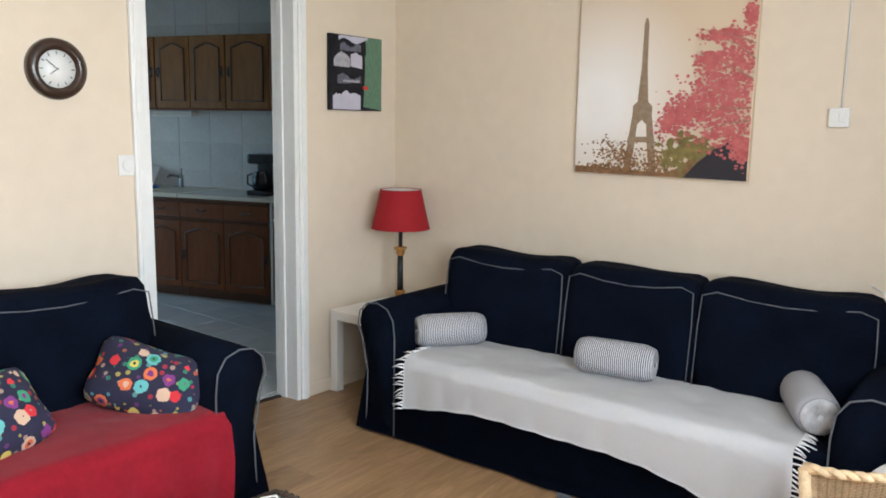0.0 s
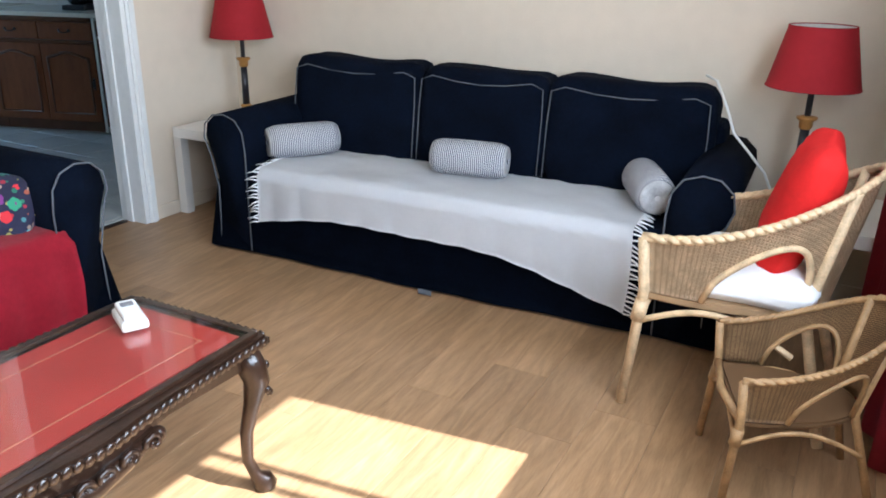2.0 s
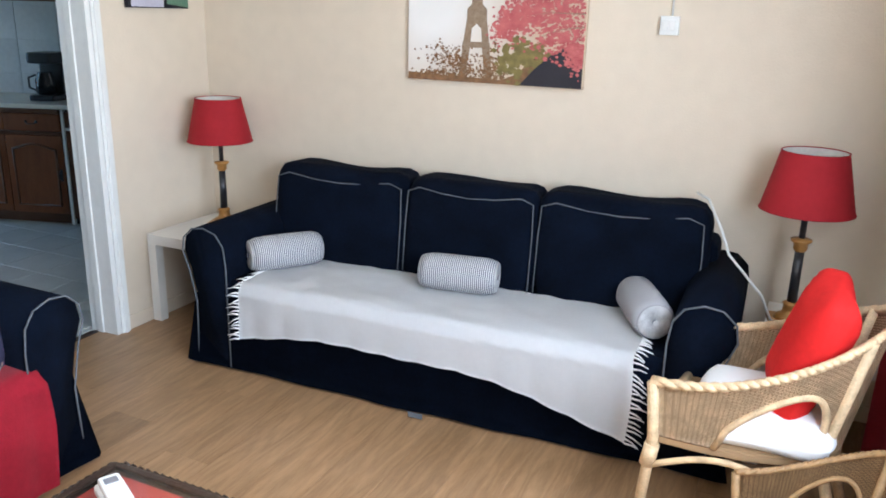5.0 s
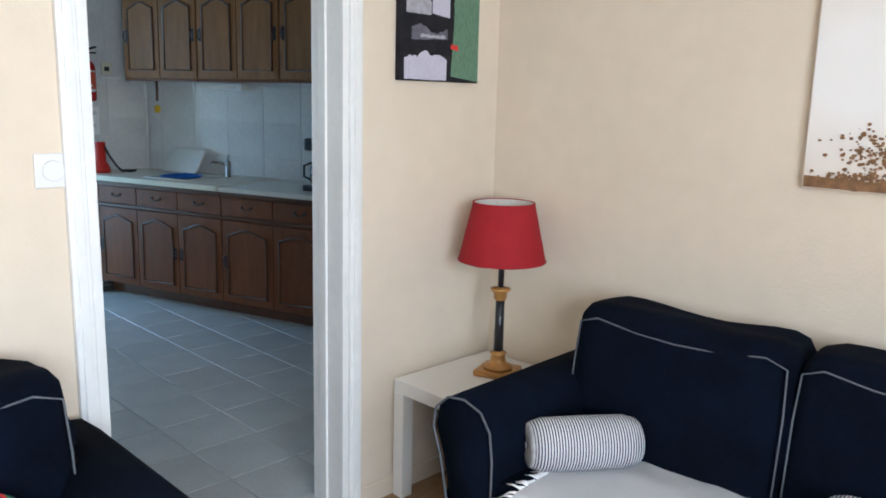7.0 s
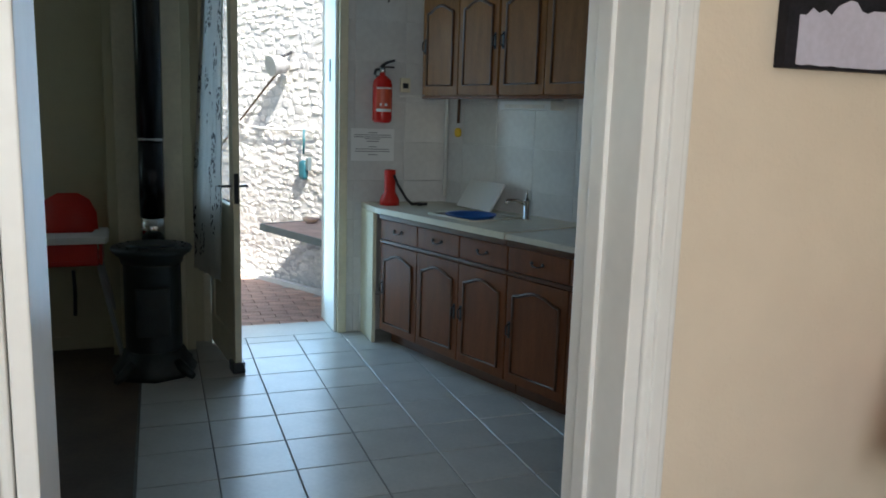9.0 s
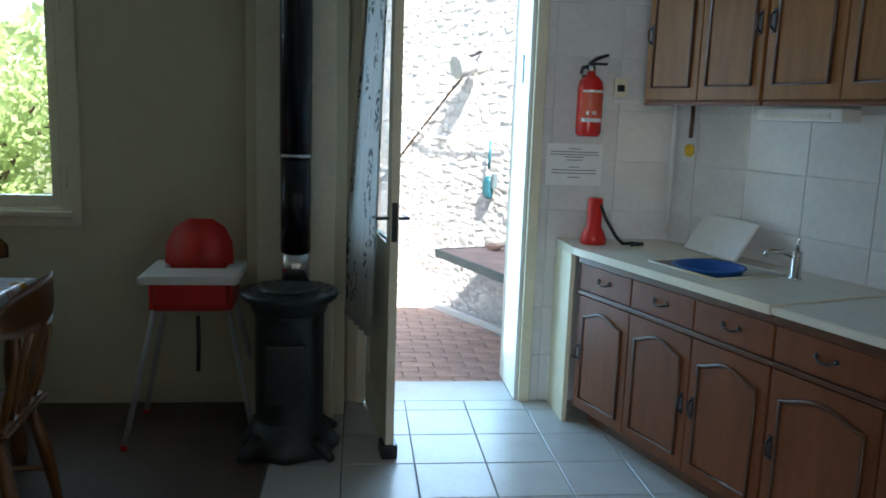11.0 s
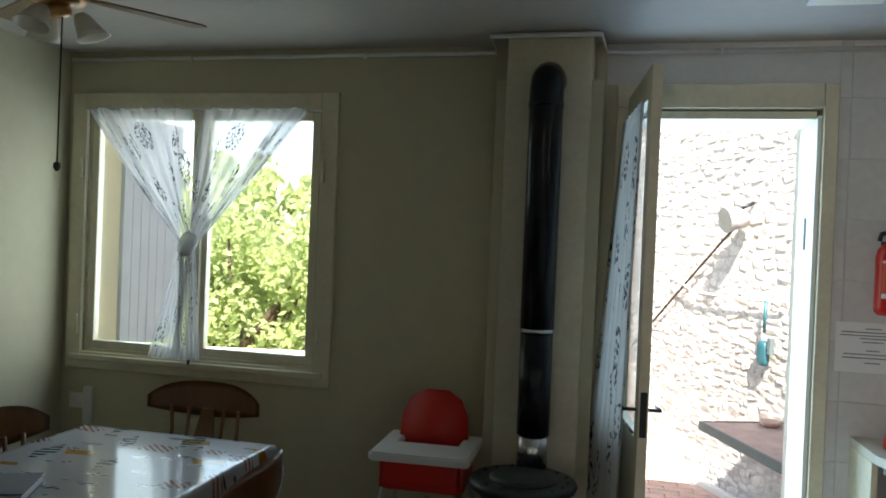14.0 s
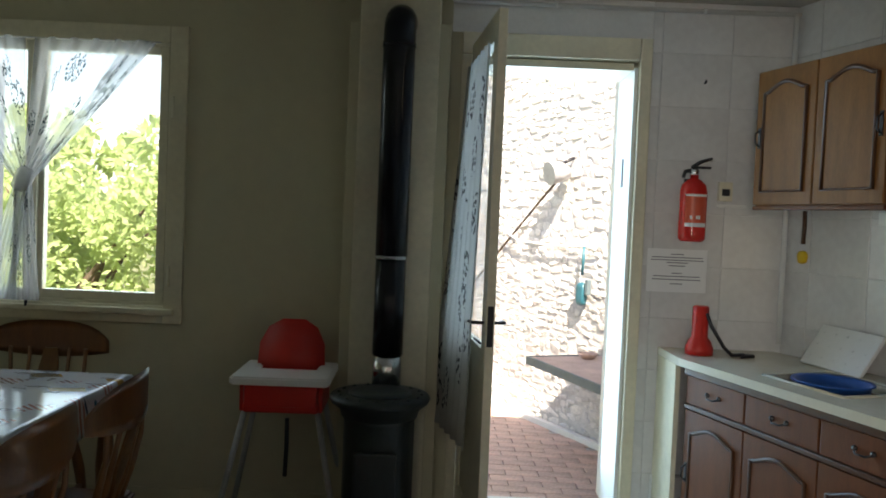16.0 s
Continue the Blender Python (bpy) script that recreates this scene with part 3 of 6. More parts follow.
def garden_door():
    f = thing("door_frame", pose(0, YK, 0), "cream painted garden door frame", "door frame")
    f["kind"] = "structure"
    part("architrave_side", box(DX1 + 0.002, DX1 + 0.058, -0.025, -0.001, 0, 2.31, 0.005), M_cpaint, f)
    part("architrave_head", box(DX0 - 0.05, DX1 + 0.0, -0.025, -0.001, 2.207, 2.31, 0.005), M_cpaint, f)
    part("architrave_side", box(DX0 - 0.05, DX0 - 0.002, -0.025, -0.001, 0, 2.206, 0.005), M_cpaint, f)
    part("reveal", box(DX1 - 0.018, DX1 - 0.001, 0.002, 0.42, 0, 2.18, 0.003), M_outpl, f)
    part("head", box(DX0 + 0.003, DX1 - 0.02, 0.01, 0.30, 2.165, 2.2, 0.003), M_cpaint, f)
    part("latch_plate", box(DX1 - 0.026, DX1 - 0.018, 0.14, 0.18, 1.62, 1.76, 0.002), M_grey, f)
    part("threshold", box(DX0 + 0.002, DX1 - 0.02, 0.0, 0.30, -0.03, 0.0, 0.002), M_tile, f)
    # leaf: local x runs along its width
    ang = math.degrees(math.atan2(6.42 - 7.09, 2.715 - 2.635))
    d = thing("door_1", pose(2.635, 7.09, 0.012, 0, 0, ang), "open glazed garden door, worn cream paint", "door")
    d["kind"] = "structure"
    L, H = 0.675, 2.235
    bm = box(0, 0.09, -0.018, 0.018, 0, H, 0.003)
    box(L - 0.09, L, -0.018, 0.018, 0, H, 0.003, bm=bm)
    box(0.09, L - 0.09, -0.018, 0.018, H - 0.11, H, 0.003, bm=bm)
    box(0.09, L - 0.09, -0.018, 0.018, 0.80, 0.90, 0.003, bm=bm)
    box(0.09, L - 0.09, -0.018, 0.018, 0, 0.18, 0.003, bm=bm)
    part("door_frame", bm, M_cpaint, d)
    part("door_panel", box(0.092, L - 0.092, -0.010, 0.010, 0.182, 0.798, 0.004), M_cpaint, d)
    g = part("pane", box(0.09, L - 0.09, -0.003, 0.003, 0.90, H - 0.11), M_glass, d)
    g.visible_shadow = False

    def lace(u, v):
        return (0.04 + 0.56 * u + 0.05 * v, -0.034 - 0.010 * math.sin(u * 40) - 0.12 * v * (1 - 0.65 * u), 2.12 - 1.62 * v)
    part("lace_panel", sheet(lace, 60, 20, 0.001), M_lace2, d, "lace curtain with small dark sprigs")
    hb = tube([(L - 0.045, -0.07, 1.01), (L - 0.045, 0.07, 1.01)], 0.007)
    tube([(L - 0.045, -0.065, 1.01), (L - 0.15, -0.068, 1.005)], 0.007, bm=hb)
    tube([(L - 0.045, 0.065, 1.01), (L - 0.15, 0.068, 1.005)], 0.007, bm=hb)
    part("handle", hb, M_black, d, "dark iron lever handle")
    part("bolt", tube([(L - 0.03, -0.03, 0.93), (L - 0.16, -0.035, 0.93)], 0.005), M_black, d)
    part("lock_plate", box(L - 0.005, L + 0.002, -0.012, 0.012, 0.92, 1.08), M_black, d)
    part("weather_foot", box(L - 0.09, L + 0.012, -0.035, 0.035, -0.012, 0.05, 0.008), M_black, d)


garden_door()
setting("chimney_breast", box(2.11, 2.465, 6.885, YK, 0, CH, 0.006), M_cpaint, "cream painted chimney breast", "chimney")
setting("trim_chimney", box(2.06, 2.515, 6.93, YK - 0.001, 0, 2.30, 0.004), M_kwall, "pale boxing behind the chimney", "trim")
pb = tube([(-0.18, YK - 0.02, 2.45), (2.03, YK - 0.02, 2.455), (2.04, 6.86, 2.47), (2.50, 6.86, 2.47), (2.52, YK - 0.02, 2.45), (4.15, YK - 0.02, 2.45)], 0.011)
for x in (0.5, 1.4, 3.0, 3.7):
    tube([(x - 0.008, YK - 0.02, 2.45), (x + 0.008, YK - 0.02, 2.45)], 0.016, bm=pb)
setting("trim_ceiling_pipe", pb, M_white, "thin white pipe along the ceiling", "pipe")
setting("trim_corner_pipe", tube([(4.12, 7.07, 0.9), (4.12, 7.07, 2.44)], 0.012), M_white, "thin white pipe in the corner", "pipe")
setting("trim_cable_duct", tube([(3.56, YK - 0.012, 0.0), (3.56, YK - 0.012, 0.24), (3.70, YK - 0.012, 0.24)], 0.010), M_wplastic, "white cable duct above the floor", "duct")
setting("baseboard_kitchen", box(-0.2, 2.05, YK - 0.012, YK, 0, 0.08, 0.003), M_kwall, "pale green skirting", "skirting")


# ---------- living room ----------
def sofa(name, m, L, D, seats, label):
    """Slip-covered sofa; local x along its length, local -y is the front, origin in the middle of its back edge on the floor."""
    s = thing(name, m, label, "sofa")
    A, seat_z = 0.21, 0.392
    x0, x1 = -L / 2, L / 2

    def skirt(u, v):
        path = [(x0 + 0.03, -0.02), (x0 + 0.02, -D + 0.02), (x1 - 0.02, -D + 0.02), (x1 - 0.03, -0.02)]
        seg = [(Vector(b) - Vector(a)).length for a, b in zip(path, path[1:])]
        d = u * sum(seg)
        cu0 = seg[0] / sum(seg)
        for a, b, l in zip(path, path[1:], seg):
            if d <= l + 1e-6:
                p = Vector(a).lerp(Vector(b), d / l)
                break
            d -= l
        corner = math.exp(-((u - cu0) / 0.03) ** 2) + math.exp(-((u - 1 + cu0) / 0.03) ** 2)
        w = 0.007 * math.sin(u * 57) * v + (0.02 + 0.045 * corner) * v
        out = Vector((p.x, p.y + D / 2)).normalized()
        return (p.x + out.x * w, p.y + out.y * w, 0.33 - 0.315 * v)
    part("skirt", sheet(skirt, 90, 6, 0.006), M_navy, s)
    part("base", box(x0 + 0.045, x1 - 0.045, -D + 0.04, -0.03, 0.02, 0.33, 0.02), M_navy, s)
    # rolled arms
    for sx in (-1, 1):
        prof = [(-0.085, 0.02), (-0.075, 0.30), (-0.105, 0.44), (-0.135, 0.52), (-0.125, 0.58), (-0.08, 0.622), (-0.02, 0.63), (0.04, 0.61), (0.075, 0.56), (0.085, 0.48), (0.085, 0.02)]
        bm = bmesh.new()
        cx = sx * (L / 2 - 0.115)
        pts = [(cx - sx * p[0], p[1]) for p in prof]
        prism(pts, -D + 0.01, -0.03, "y", bm, 0.012)
        part("arm", smooth(bm), M_navy, s)
        part("piping", tube([(p[0], -D + 0.008, p[1]) for p in pts], 0.0035, 6), M_pipe, s, "pale grey piping")
    part("back", box(x0 + 0.10, x1 - 0.10, -0.22, -0.01, 0.30, 0.70, 0.05, 3), M_navy, s)
    w = (L - 2 * A) / seats
    part("seat", box(x0 + A - 0.03, x1 - A + 0.03, -D + 0.03, -0.2, 0.30, seat_z + 0.02, 0.03, 3), M_navy, s)
    for i in range(seats):
        cx = x0 + A + w * (i + 0.5)
        lo = -0.07 if i == 0 else 0.0
        hi = 0.07 if i == seats - 1 else 0.0
        bm = soft_box(w + hi - lo + 0.01, 0.24, 0.465, 0.22, 9)
        for v in bm.verts:
            t = v.co.z / 0.465 + 0.5
            v.co.y += 0.05 * t
            k = v.co.x / (w / 2)
            v.co.z += (0.018 * k * k * t if t > 0.5 else 0)
        bmesh.ops.translate(bm, verts=bm.verts[:], vec=(cx + (lo + hi) / 2, -0.225, seat_z + 0.207))
        c = part("back_cushion", bm, M_navy, s)
        ww = (w + hi - lo) / 2 - 0.012
        cc = cx + (lo + hi) / 2
        pipe = [(cc + a * ww, -0.343 + 0.050 * (zz / 0.465), seat_z + zz * 0.885) for a, zz in ((-1.0, 0.02), (-1.0, 0.3), (-0.98, 0.44), (-0.8, 0.462), (-0.4, 0.442), (0, 0.435), (0.4, 0.442), (0.8, 0.462), (0.98, 0.44), (1.0, 0.3), (1.0, 0.02))]
        part("piping", tube(pipe, 0.0028, 6), M_pipe, c, "pale grey piping")
    part("tag", box(-0.03, 0.03, -D - 0.034, -D - 0.030, 0.008, 0.030), M_pipe, s, "small grey tag on the skirt")
    return s


SOFA = pose(XS - 0.015, 1.515, 0, 0, 0, -88)
sofa("sofa", SOFA, 2.20, 0.77, 3, "navy slip-covered three-seat sofa with grey piping")
LOVE = pose(1.30, W0 - 0.02, 0, 0, 0, 0)
sofa("loveseat", LOVE, 1.66, 0.78, 2, "navy slip-covered two-seat sofa under a red throw")


def throw_on(name, m, x0, x1, D, drop0, drop1, z, material, label, back, fringe=True, dip=0.0):
    """A cloth laid over a seat: from the back forward, then hanging over the front edge."""
    t = thing(name, m, label, "throw blanket")

    def f(u, v):
        x = x0 + (x1 - x0) * u
        run = D - back
        drop = drop0 + (drop1 - drop0) * u * u * u - dip * math.sin(math.pi * u) + 0.008 * math.sin(u * 13 + 2)
        d = v * (run + drop)
        wv = 0.010 * noise.noise(Vector((x * 6, d * 5, 1))) + 0.004 * noise.noise(Vector((x * 17, d * 13, 4)))
        if d < run - 0.03:
            return (x, -back - d, z + wv + 0.01)
        e = d - (run - 0.03)
        if e < 0.05:
            a = e / 0.05 * math.pi / 2
            return (x, -D + 0.03 - 0.032 * math.sin(a) - 0.01, z + 0.01 - 0.032 * (1 - math.cos(a)))
        fold = 0.012 * math.sin(x * 21) * min(1, (e - 0.05) / 0.15)
        return (x + 0.01 * math.sin(e * 9), -D - 0.016 - abs(fold) - 0.012, z - 0.022 - (e - 0.05))
    part("cloth", sheet(f, 70, 40, 0.006), material, t)
    if fringe:
        random.seed(4)
        for u, sg in ((0.0, -1), (1.0, 1)):
            bm = bmesh.new()
            for k in range(44):
                p = Vector(f(u, k / 43))
                q = p + Vector((sg * random.uniform(0.035, 0.06), random.uniform(-0.012, 0.004), -random.uniform(0.005, 0.03)))
                tube([p, (p + q) / 2 + Vector((0, 0, 0.004)), q], [0.004, 0.003, 0.0015], 5, bm)
            part("fringe", bm, material, t, "white knotted fringe")
    return t


throw_on("white_throw", SOFA, -0.82, 0.80, 0.77, 0.215, 0.30, 0.412, M_throw, "white woven cotton throw with fringed ends over the seat", 0.33, True, 0.065)
throw_on("red_throw", LOVE, -0.66, 0.66, 0.78, 0.38, 0.38, 0.412, M_redthrow, "red fleece throw over the seat of the loveseat", 0.33, False)


def bolster(m):
    b = thing("bolster_cushion", m, "small striped grey and white bolster cushion on the sofa", "cushion", "bolsters on the sofa")
    prof = [(0.0745, -0.166), (0.086, -0.13), (0.088, 0.0), (0.086, 0.13), (0.0745, 0.166)]
    bm = lathe(prof, 28, m=Matrix.Rotation(radians(90), 4, "Y"))
    part("cover", bm, M_tick, b)
    for sx in (-1, 1):
        en = lathe([(0.075, 0.164), (0.068, 0.172), (0.045, 0.176), (0.012, 0.168), (0.001, 0.166)], 28, m=Matrix.Rotation(radians(90 * sx), 4, "Y"))
        part("end", en, M_tickend, b, "gathered striped end")
        part("button", lathe([(0.012, -0.004), (0.012, 0.004)], 12, m=Matrix.Translation((sx * 0.174, 0, 0)) @ Matrix.Rotation(radians(90), 4, "Y")), M_tick, b)
    return b


for x, y, r in ((-0.785, -0.495, 52), (0.02, -0.430, 8), (0.775, -0.47, -66)):
    bolster(SOFA @ pose(x, y, 0.492, 0, 0, r) @ Matrix.Diagonal((0.94, 0.88, 0.88, 1)))


def scatter_cushion(m, sx, sy, material, label, group=""):
    c = thing("scatter_cushion", m, label, "cushion", group)
    bm = soft_box(sx, sy, 0.15, 0.75, 10)
    for v in bm.verts:
        a, b = abs(v.co.x) / (sx / 2), abs(v.co.y) / (sy / 2)
        k = 1 + 0.20 * min(a, b) ** 2
        v.co.x *= k
        v.co.y *= k
        v.co.z *= max(0.2, 1 - 0.55 * max(a, b) ** 4)
    part("cover", bm, material, c)
    return c


scatter_cushion(LOVE @ pose(0.525, -0.515, 0.505, 50, 16, -54), 0.40, 0.25, M_flower, "navy cushion printed with bright round flowers", "flowered cushions")
scatter_cushion(LOVE @ pose(-0.05, -0.53, 0.510, 52, -6, 14), 0.42, 0.26, M_flower, "navy cushion printed with bright round flowers", "flowered cushions")


def lack_table(m, w, h, label):
    t = thing("side_table", m, label, "side table", "white side tables")
    part("tabletop", box(-w / 2, w / 2, -w / 2, w / 2, h - 0.05, h, 0.003), M_lack, t)
    for sx in (-1, 1):
        for sy in (-1, 1):
            a, b = sx * (w / 2 - 0.025), sy * (w / 2 - 0.025)
            part("leg", box(a - 0.025, a + 0.025, b - 0.025, b + 0.025, 0, h - 0.0505, 0.002), M_lack, t)
    return t


lack_table(pose(3.45, 2.865, 0), 0.50, 0.45, "square white side table in the corner beside the sofa")
lack_table(pose(3.43, 0.06, 0), 0.50, 0.45, "square white side table at the end of the sofa")


def table_lamp(m, label):
    t = thing("table_lamp", m, label, "lamp", "red table lamps")
    bm = box(-0.07, 0.07, -0.07, 0.07, 0, 0.022, 0.005)
    lathe([(0.055, 0.022), (0.05, 0.035), (0.03, 0.045), (0.026, 0.075), (0.032, 0.082), (0.02, 0.09)], 20, bm)
    part("base", bm, M_brass, t, "gilt square base")
    part("stem", lathe([(0.018, 0.09), (0.016, 0.28)], 16), M_black, t)
    part("collar", lathe([(0.018, 0.28), (0.024, 0.29), (0.024, 0.31), (0.036, 0.318), (0.036, 0.326), (0.012, 0.33)], 20), M_brass, t, "gilt collar")
    part("rod", lathe([(0.011, 0.33), (0.011, 0.50)], 12), M_black, t)
    n = 40
    bm = bmesh.new()
    ring = lambda r, z: [bm.verts.new((r * math.cos(2 * math.pi * i / n), r * math.sin(2 * math.pi * i / n), z)) for i in range(n)]
    a, b = ring(0.158, 0.43), ring(0.110, 0.64)
    for i in range(n):
        f = bm.faces.new((a[i], a[(i + 1) % n], b[(i + 1) % n], b[i]))
        f.smooth = True
    sh = part("shade", bm, M_shade, t, "tapered dark red fabric shade")
    bm = bmesh.new()
    a, b = ring(0.156, 0.431), ring(0.108, 0.639)
    for i in range(n):
        f = bm.faces.new((a[i], b[i], b[(i + 1) % n], a[(i + 1) % n]))
        f.smooth = True
    part("lining", bm, M_shadein, sh, "pale lining")
    for r, z in ((0.158, 0.431), (0.110, 0.639)):
        part("rim", tube([(r * math.cos(2 * math.pi * i / 32), r * math.sin(2 * math.pi * i / 32), z) for i in range(32)], 0.0025, 5, closed=True), M_shade, sh)
    for k in range(3):
        an = 2 * math.pi * k / 3
        part("spoke", tube([(0, 0, 0.50), (0.145 * math.cos(an), 0.145 * math.sin(an), 0.44)], 0.002, 5), M_black, t)
    return t


table_lamp(pose(3.525, 2.905, 0.45, 0, 0, 20), "red-shaded table lamp on the corner side table")
table_lamp(pose(3.45, 0.23, 0.45, 0, 0, 12), "red-shaded table lamp on the side table by the sofa end")
knob = thing("cord_switch", pose(3.37, 2.78, 0.452), "small white cord switch lying on the side table", "switch")
part("body", lathe([(0.004, 0), (0.016, 0.005), (0.018, 0.016), (0.012, 0.028), (0.003, 0.031)], 14), M_wplastic, knob)
cb = thing("lamp_cable", pose(0, 0, 0), "white lamp cable trailing over the sofa end", "cable")
part("wire", tube([(3.60, 0.62, 0.87), (3.55, 0.57, 0.86), (3.42, 0.50, 0.78), (3.38, 0.46, 0.70), (3.33, 0.40, 0.655), (3.33, 0.33, 0.58), (3.40, 0.29, 0.47), (3.45, 0.25, 0.462)], 0.005, 6), M_wplastic, cb)


def coffee_table():
    # local origin: the corner nearest the sofa; the table runs towards -x
    t = thing("coffee_table", pose(1.675, 1.235, 0, 0, 0, 0), "low dark carved coffee table with glass over red leather", "coffee table")
    L, Wd, H = 1.02, 0.46, 0.445

    def wavy(t0):
        out = []
        for k in range(25):
            u = k / 24
            out.append((-L * u, -0.012 * math.sin(u * math.pi) - 0.018 * math.exp(-((u - 0.5) / 0.10) ** 2)))
        out += [(-L - 0.010 * math.sin(k / 8 * math.pi), Wd * k / 8) for k in range(1, 9)]
        out += [(-L * (1 - k / 24), Wd + 0.012 * math.sin(k / 24 * math.pi)) for k in range(1, 25)]
        out += [(0.010 * math.sin(k / 8 * math.pi), Wd * (1 - k / 8)) for k in range(1, 8)]
        return out
    part("top_edge", prism(wavy(0), H - 0.035, H - 0.004, "z", None, 0.008), M_mahog, t)
    part("leather", box(-L + 0.05, -0.05, 0.05, Wd - 0.05, H - 0.004, H - 0.001), M_leather, t, "red leather panel with gold lines")
    for a, b, c, d in ((-L + 0.11, -0.11, 0.11, 0.114), (-L + 0.11, -0.11, Wd - 0.114, Wd - 0.11), (-L + 0.11, -L + 0.114, 0.114, Wd - 0.114), (-0.114, -0.11, 0.114, Wd - 0.114)):
        part("gold_line", box(a, b, c, d, H - 0.001, H), M_gold, t)
    g = part("glass", box(-L + 0.035, -0.035, 0.035, Wd - 0.035, H + 0.003, H + 0.008, 0.001), M_glass, t, "clear glass sheet")
    g.visible_shadow = False
    rb = bmesh.new()
    for a in ((-L + 0.02, -0.02, 0.016, 0.034), (-L + 0.02, -0.02, Wd - 0.034, Wd - 0.016), (-L + 0.016, -L + 0.034, 0.034, Wd - 0.034), (-0.034, -0.016, 0.034, Wd - 0.034)):
        box(*a, H - 0.004, H + 0.007, 0.003, bm=rb)
    part("rim", rb, M_mahog, t)
    # carved gadroon edge
    for y, sg in ((0.0, -1), (Wd, 1)):
        bm = bmesh.new()
        for k in range(46):
            x = -0.02 - (L - 0.04) * k / 45
            yy = y + sg * (0.002 + 0.012 * math.sin(k / 45 * math.pi) + (0.018 * math.exp(-((k / 45 - 0.5) / 0.10) ** 2) if y == 0 else 0))
            bmesh.ops.create_icosphere(bm, subdivisions=1, radius=1, matrix=Matrix.Translation((x, yy, H - 0.016)) @ Matrix.Rotation(0.9, 4, "Y") @ Matrix.Diagonal((0.013, 0.0035, 0.015, 1)))
        part("carved_edge", smooth(bm), M_mahog, t)
    for x in (0.0, -L):
        bm = bmesh.new()
        for k in range(18):
            bmesh.ops.create_icosphere(bm, subdivisions=1, radius=1, matrix=Matrix.Translation((x + (0.004 if x == 0 else -0.004), 0.03 + (Wd - 0.06) * k / 17, H - 0.016)) @ Matrix.Rotation(0.9, 4, "X") @ Matrix.Diagonal((0.0035, 0.013, 0.015, 1)))
        part("carved_edge", smooth(bm), M_mahog, t)
    # aprons with a carved drop
    for y in (0.03, Wd - 0.05):
        out = [(-0.05, H - 0.035), (-0.05, H - 0.085), (-0.30, H - 0.075), (-0.42, H - 0.095), (-0.51, H - 0.115), (-0.60, H - 0.095), (-0.72, H - 0.075), (-L + 0.05, H - 0.085), (-L + 0.05, H - 0.035)]
        part("apron", prism(out, y, y + 0.02, "y", None, 0.004), M_mahog, t)
    for x in (-0.05, -L + 0.03):
        part("apron", box(x, x + 0.02, 0.05, Wd - 0.05, H - 0.085, H - 0.035, 0.003), M_mahog, t)
    # cabriole legs
    for x, sx in ((-0.045, 1), (-L + 0.045, -1)):
        for y, sy in ((0.045, -1), (Wd - 0.045, 1)):
            pts, rs = [], []
            for z, o, r in ((H - 0.04, 0.0, 0.034), (H - 0.09, 0.012, 0.036), (H - 0.13, 0.018, 0.032), (H - 0.19, 0.008, 0.022), (H - 0.27, -0.006, 0.017), (H - 0.35, -0.008, 0.015), (H - 0.40, 0.004, 0.016), (0.030, 0.016, 0.026), (0.012, 0.020, 0.031), (0.0, 0.020, 0.024)):
                pts.append((x + sx * o, y + sy * o, z))
                rs.append(r)
            bm = tube(pts, rs, 12)
            lg = part("leg", bm, M_mahog, t)
            kb = bmesh.new()
            for k in range(7):
                an = k * 0.9
                bmesh.ops.create_icosphere(kb, subdivisions=1, radius=1, matrix=Matrix.Translation((x + sx * 0.030 + 0.012 * math.cos(an), y + sy * 0.030 + 0.012 * math.sin(an), H - 0.09 - 0.012 * k)) @ Matrix.Diagonal((0.010, 0.010, 0.013, 1)))
            part("carving", smooth(kb), M_mahog, lg)
    # carved scrolling pendants under the middle of the long aprons
    for y, sg in ((0.028, -1), (Wd - 0.028, 1)):
        bm = bmesh.new()
        tube([(-L / 2 + 0.165, y, H - 0.088), (-L / 2 + 0.08, y, H - 0.112), (-L / 2, y, H - 0.125), (-L / 2 - 0.08, y, H - 0.112), (-L / 2 - 0.165, y, H - 0.088)], [0.016, 0.022, 0.026, 0.022, 0.016], 10, bm)
        for k in range(6):
            cx = -L / 2 + (k - 2.5) * 0.058
            cz = H - 0.112 + 0.014 * abs(k - 2.5) / 2.5
            turn = 1 if k < 3 else -1
            curl = [(cx + turn * (0.026 - 0.0024 * q) * math.cos(q * 0.75), y + sg * 0.018, cz + (0.024 - 0.0022 * q) * math.sin(q * 0.75)) for q in range(11)]
            tube(curl, [0.0075 - 0.0003 * q for q in range(11)], 6, bm)
        for e in (-1, 1):
            bmesh.ops.create_icosphere(bm, subdivisions=2, radius=1, matrix=Matrix.Translation((-L / 2 + e * 0.172, y, H - 0.10)) @ Matrix.Diagonal((0.020, 0.016, 0.022, 1)))
        part("pendant", smooth(bm), M_mahog, t, "carved scrolling pendant")


coffee_table()
ph = thing("remote_control", pose(1.535, 1.545, 0.454, 0, 0, 62), "small white remote in its holder on the coffee table", "remote control")
part("holder", box(-0.055, 0.055, -0.032, 0.032, 0, 0.026, 0.010, 3), M_wplastic, ph)
bm = box(-0.045, 0.05, -0.024, 0.024, 0, 0.022, 0.008, 3)
bmesh.ops.transform(bm, matrix=pose(0, 0, 0.018, 0, -4, 0), verts=bm.verts[:])
part("handset", bm, M_wplastic, ph)
part("display", box(0.012, 0.038, -0.015, 0.015, 0.0405, 0.0425), M_ink, ph)


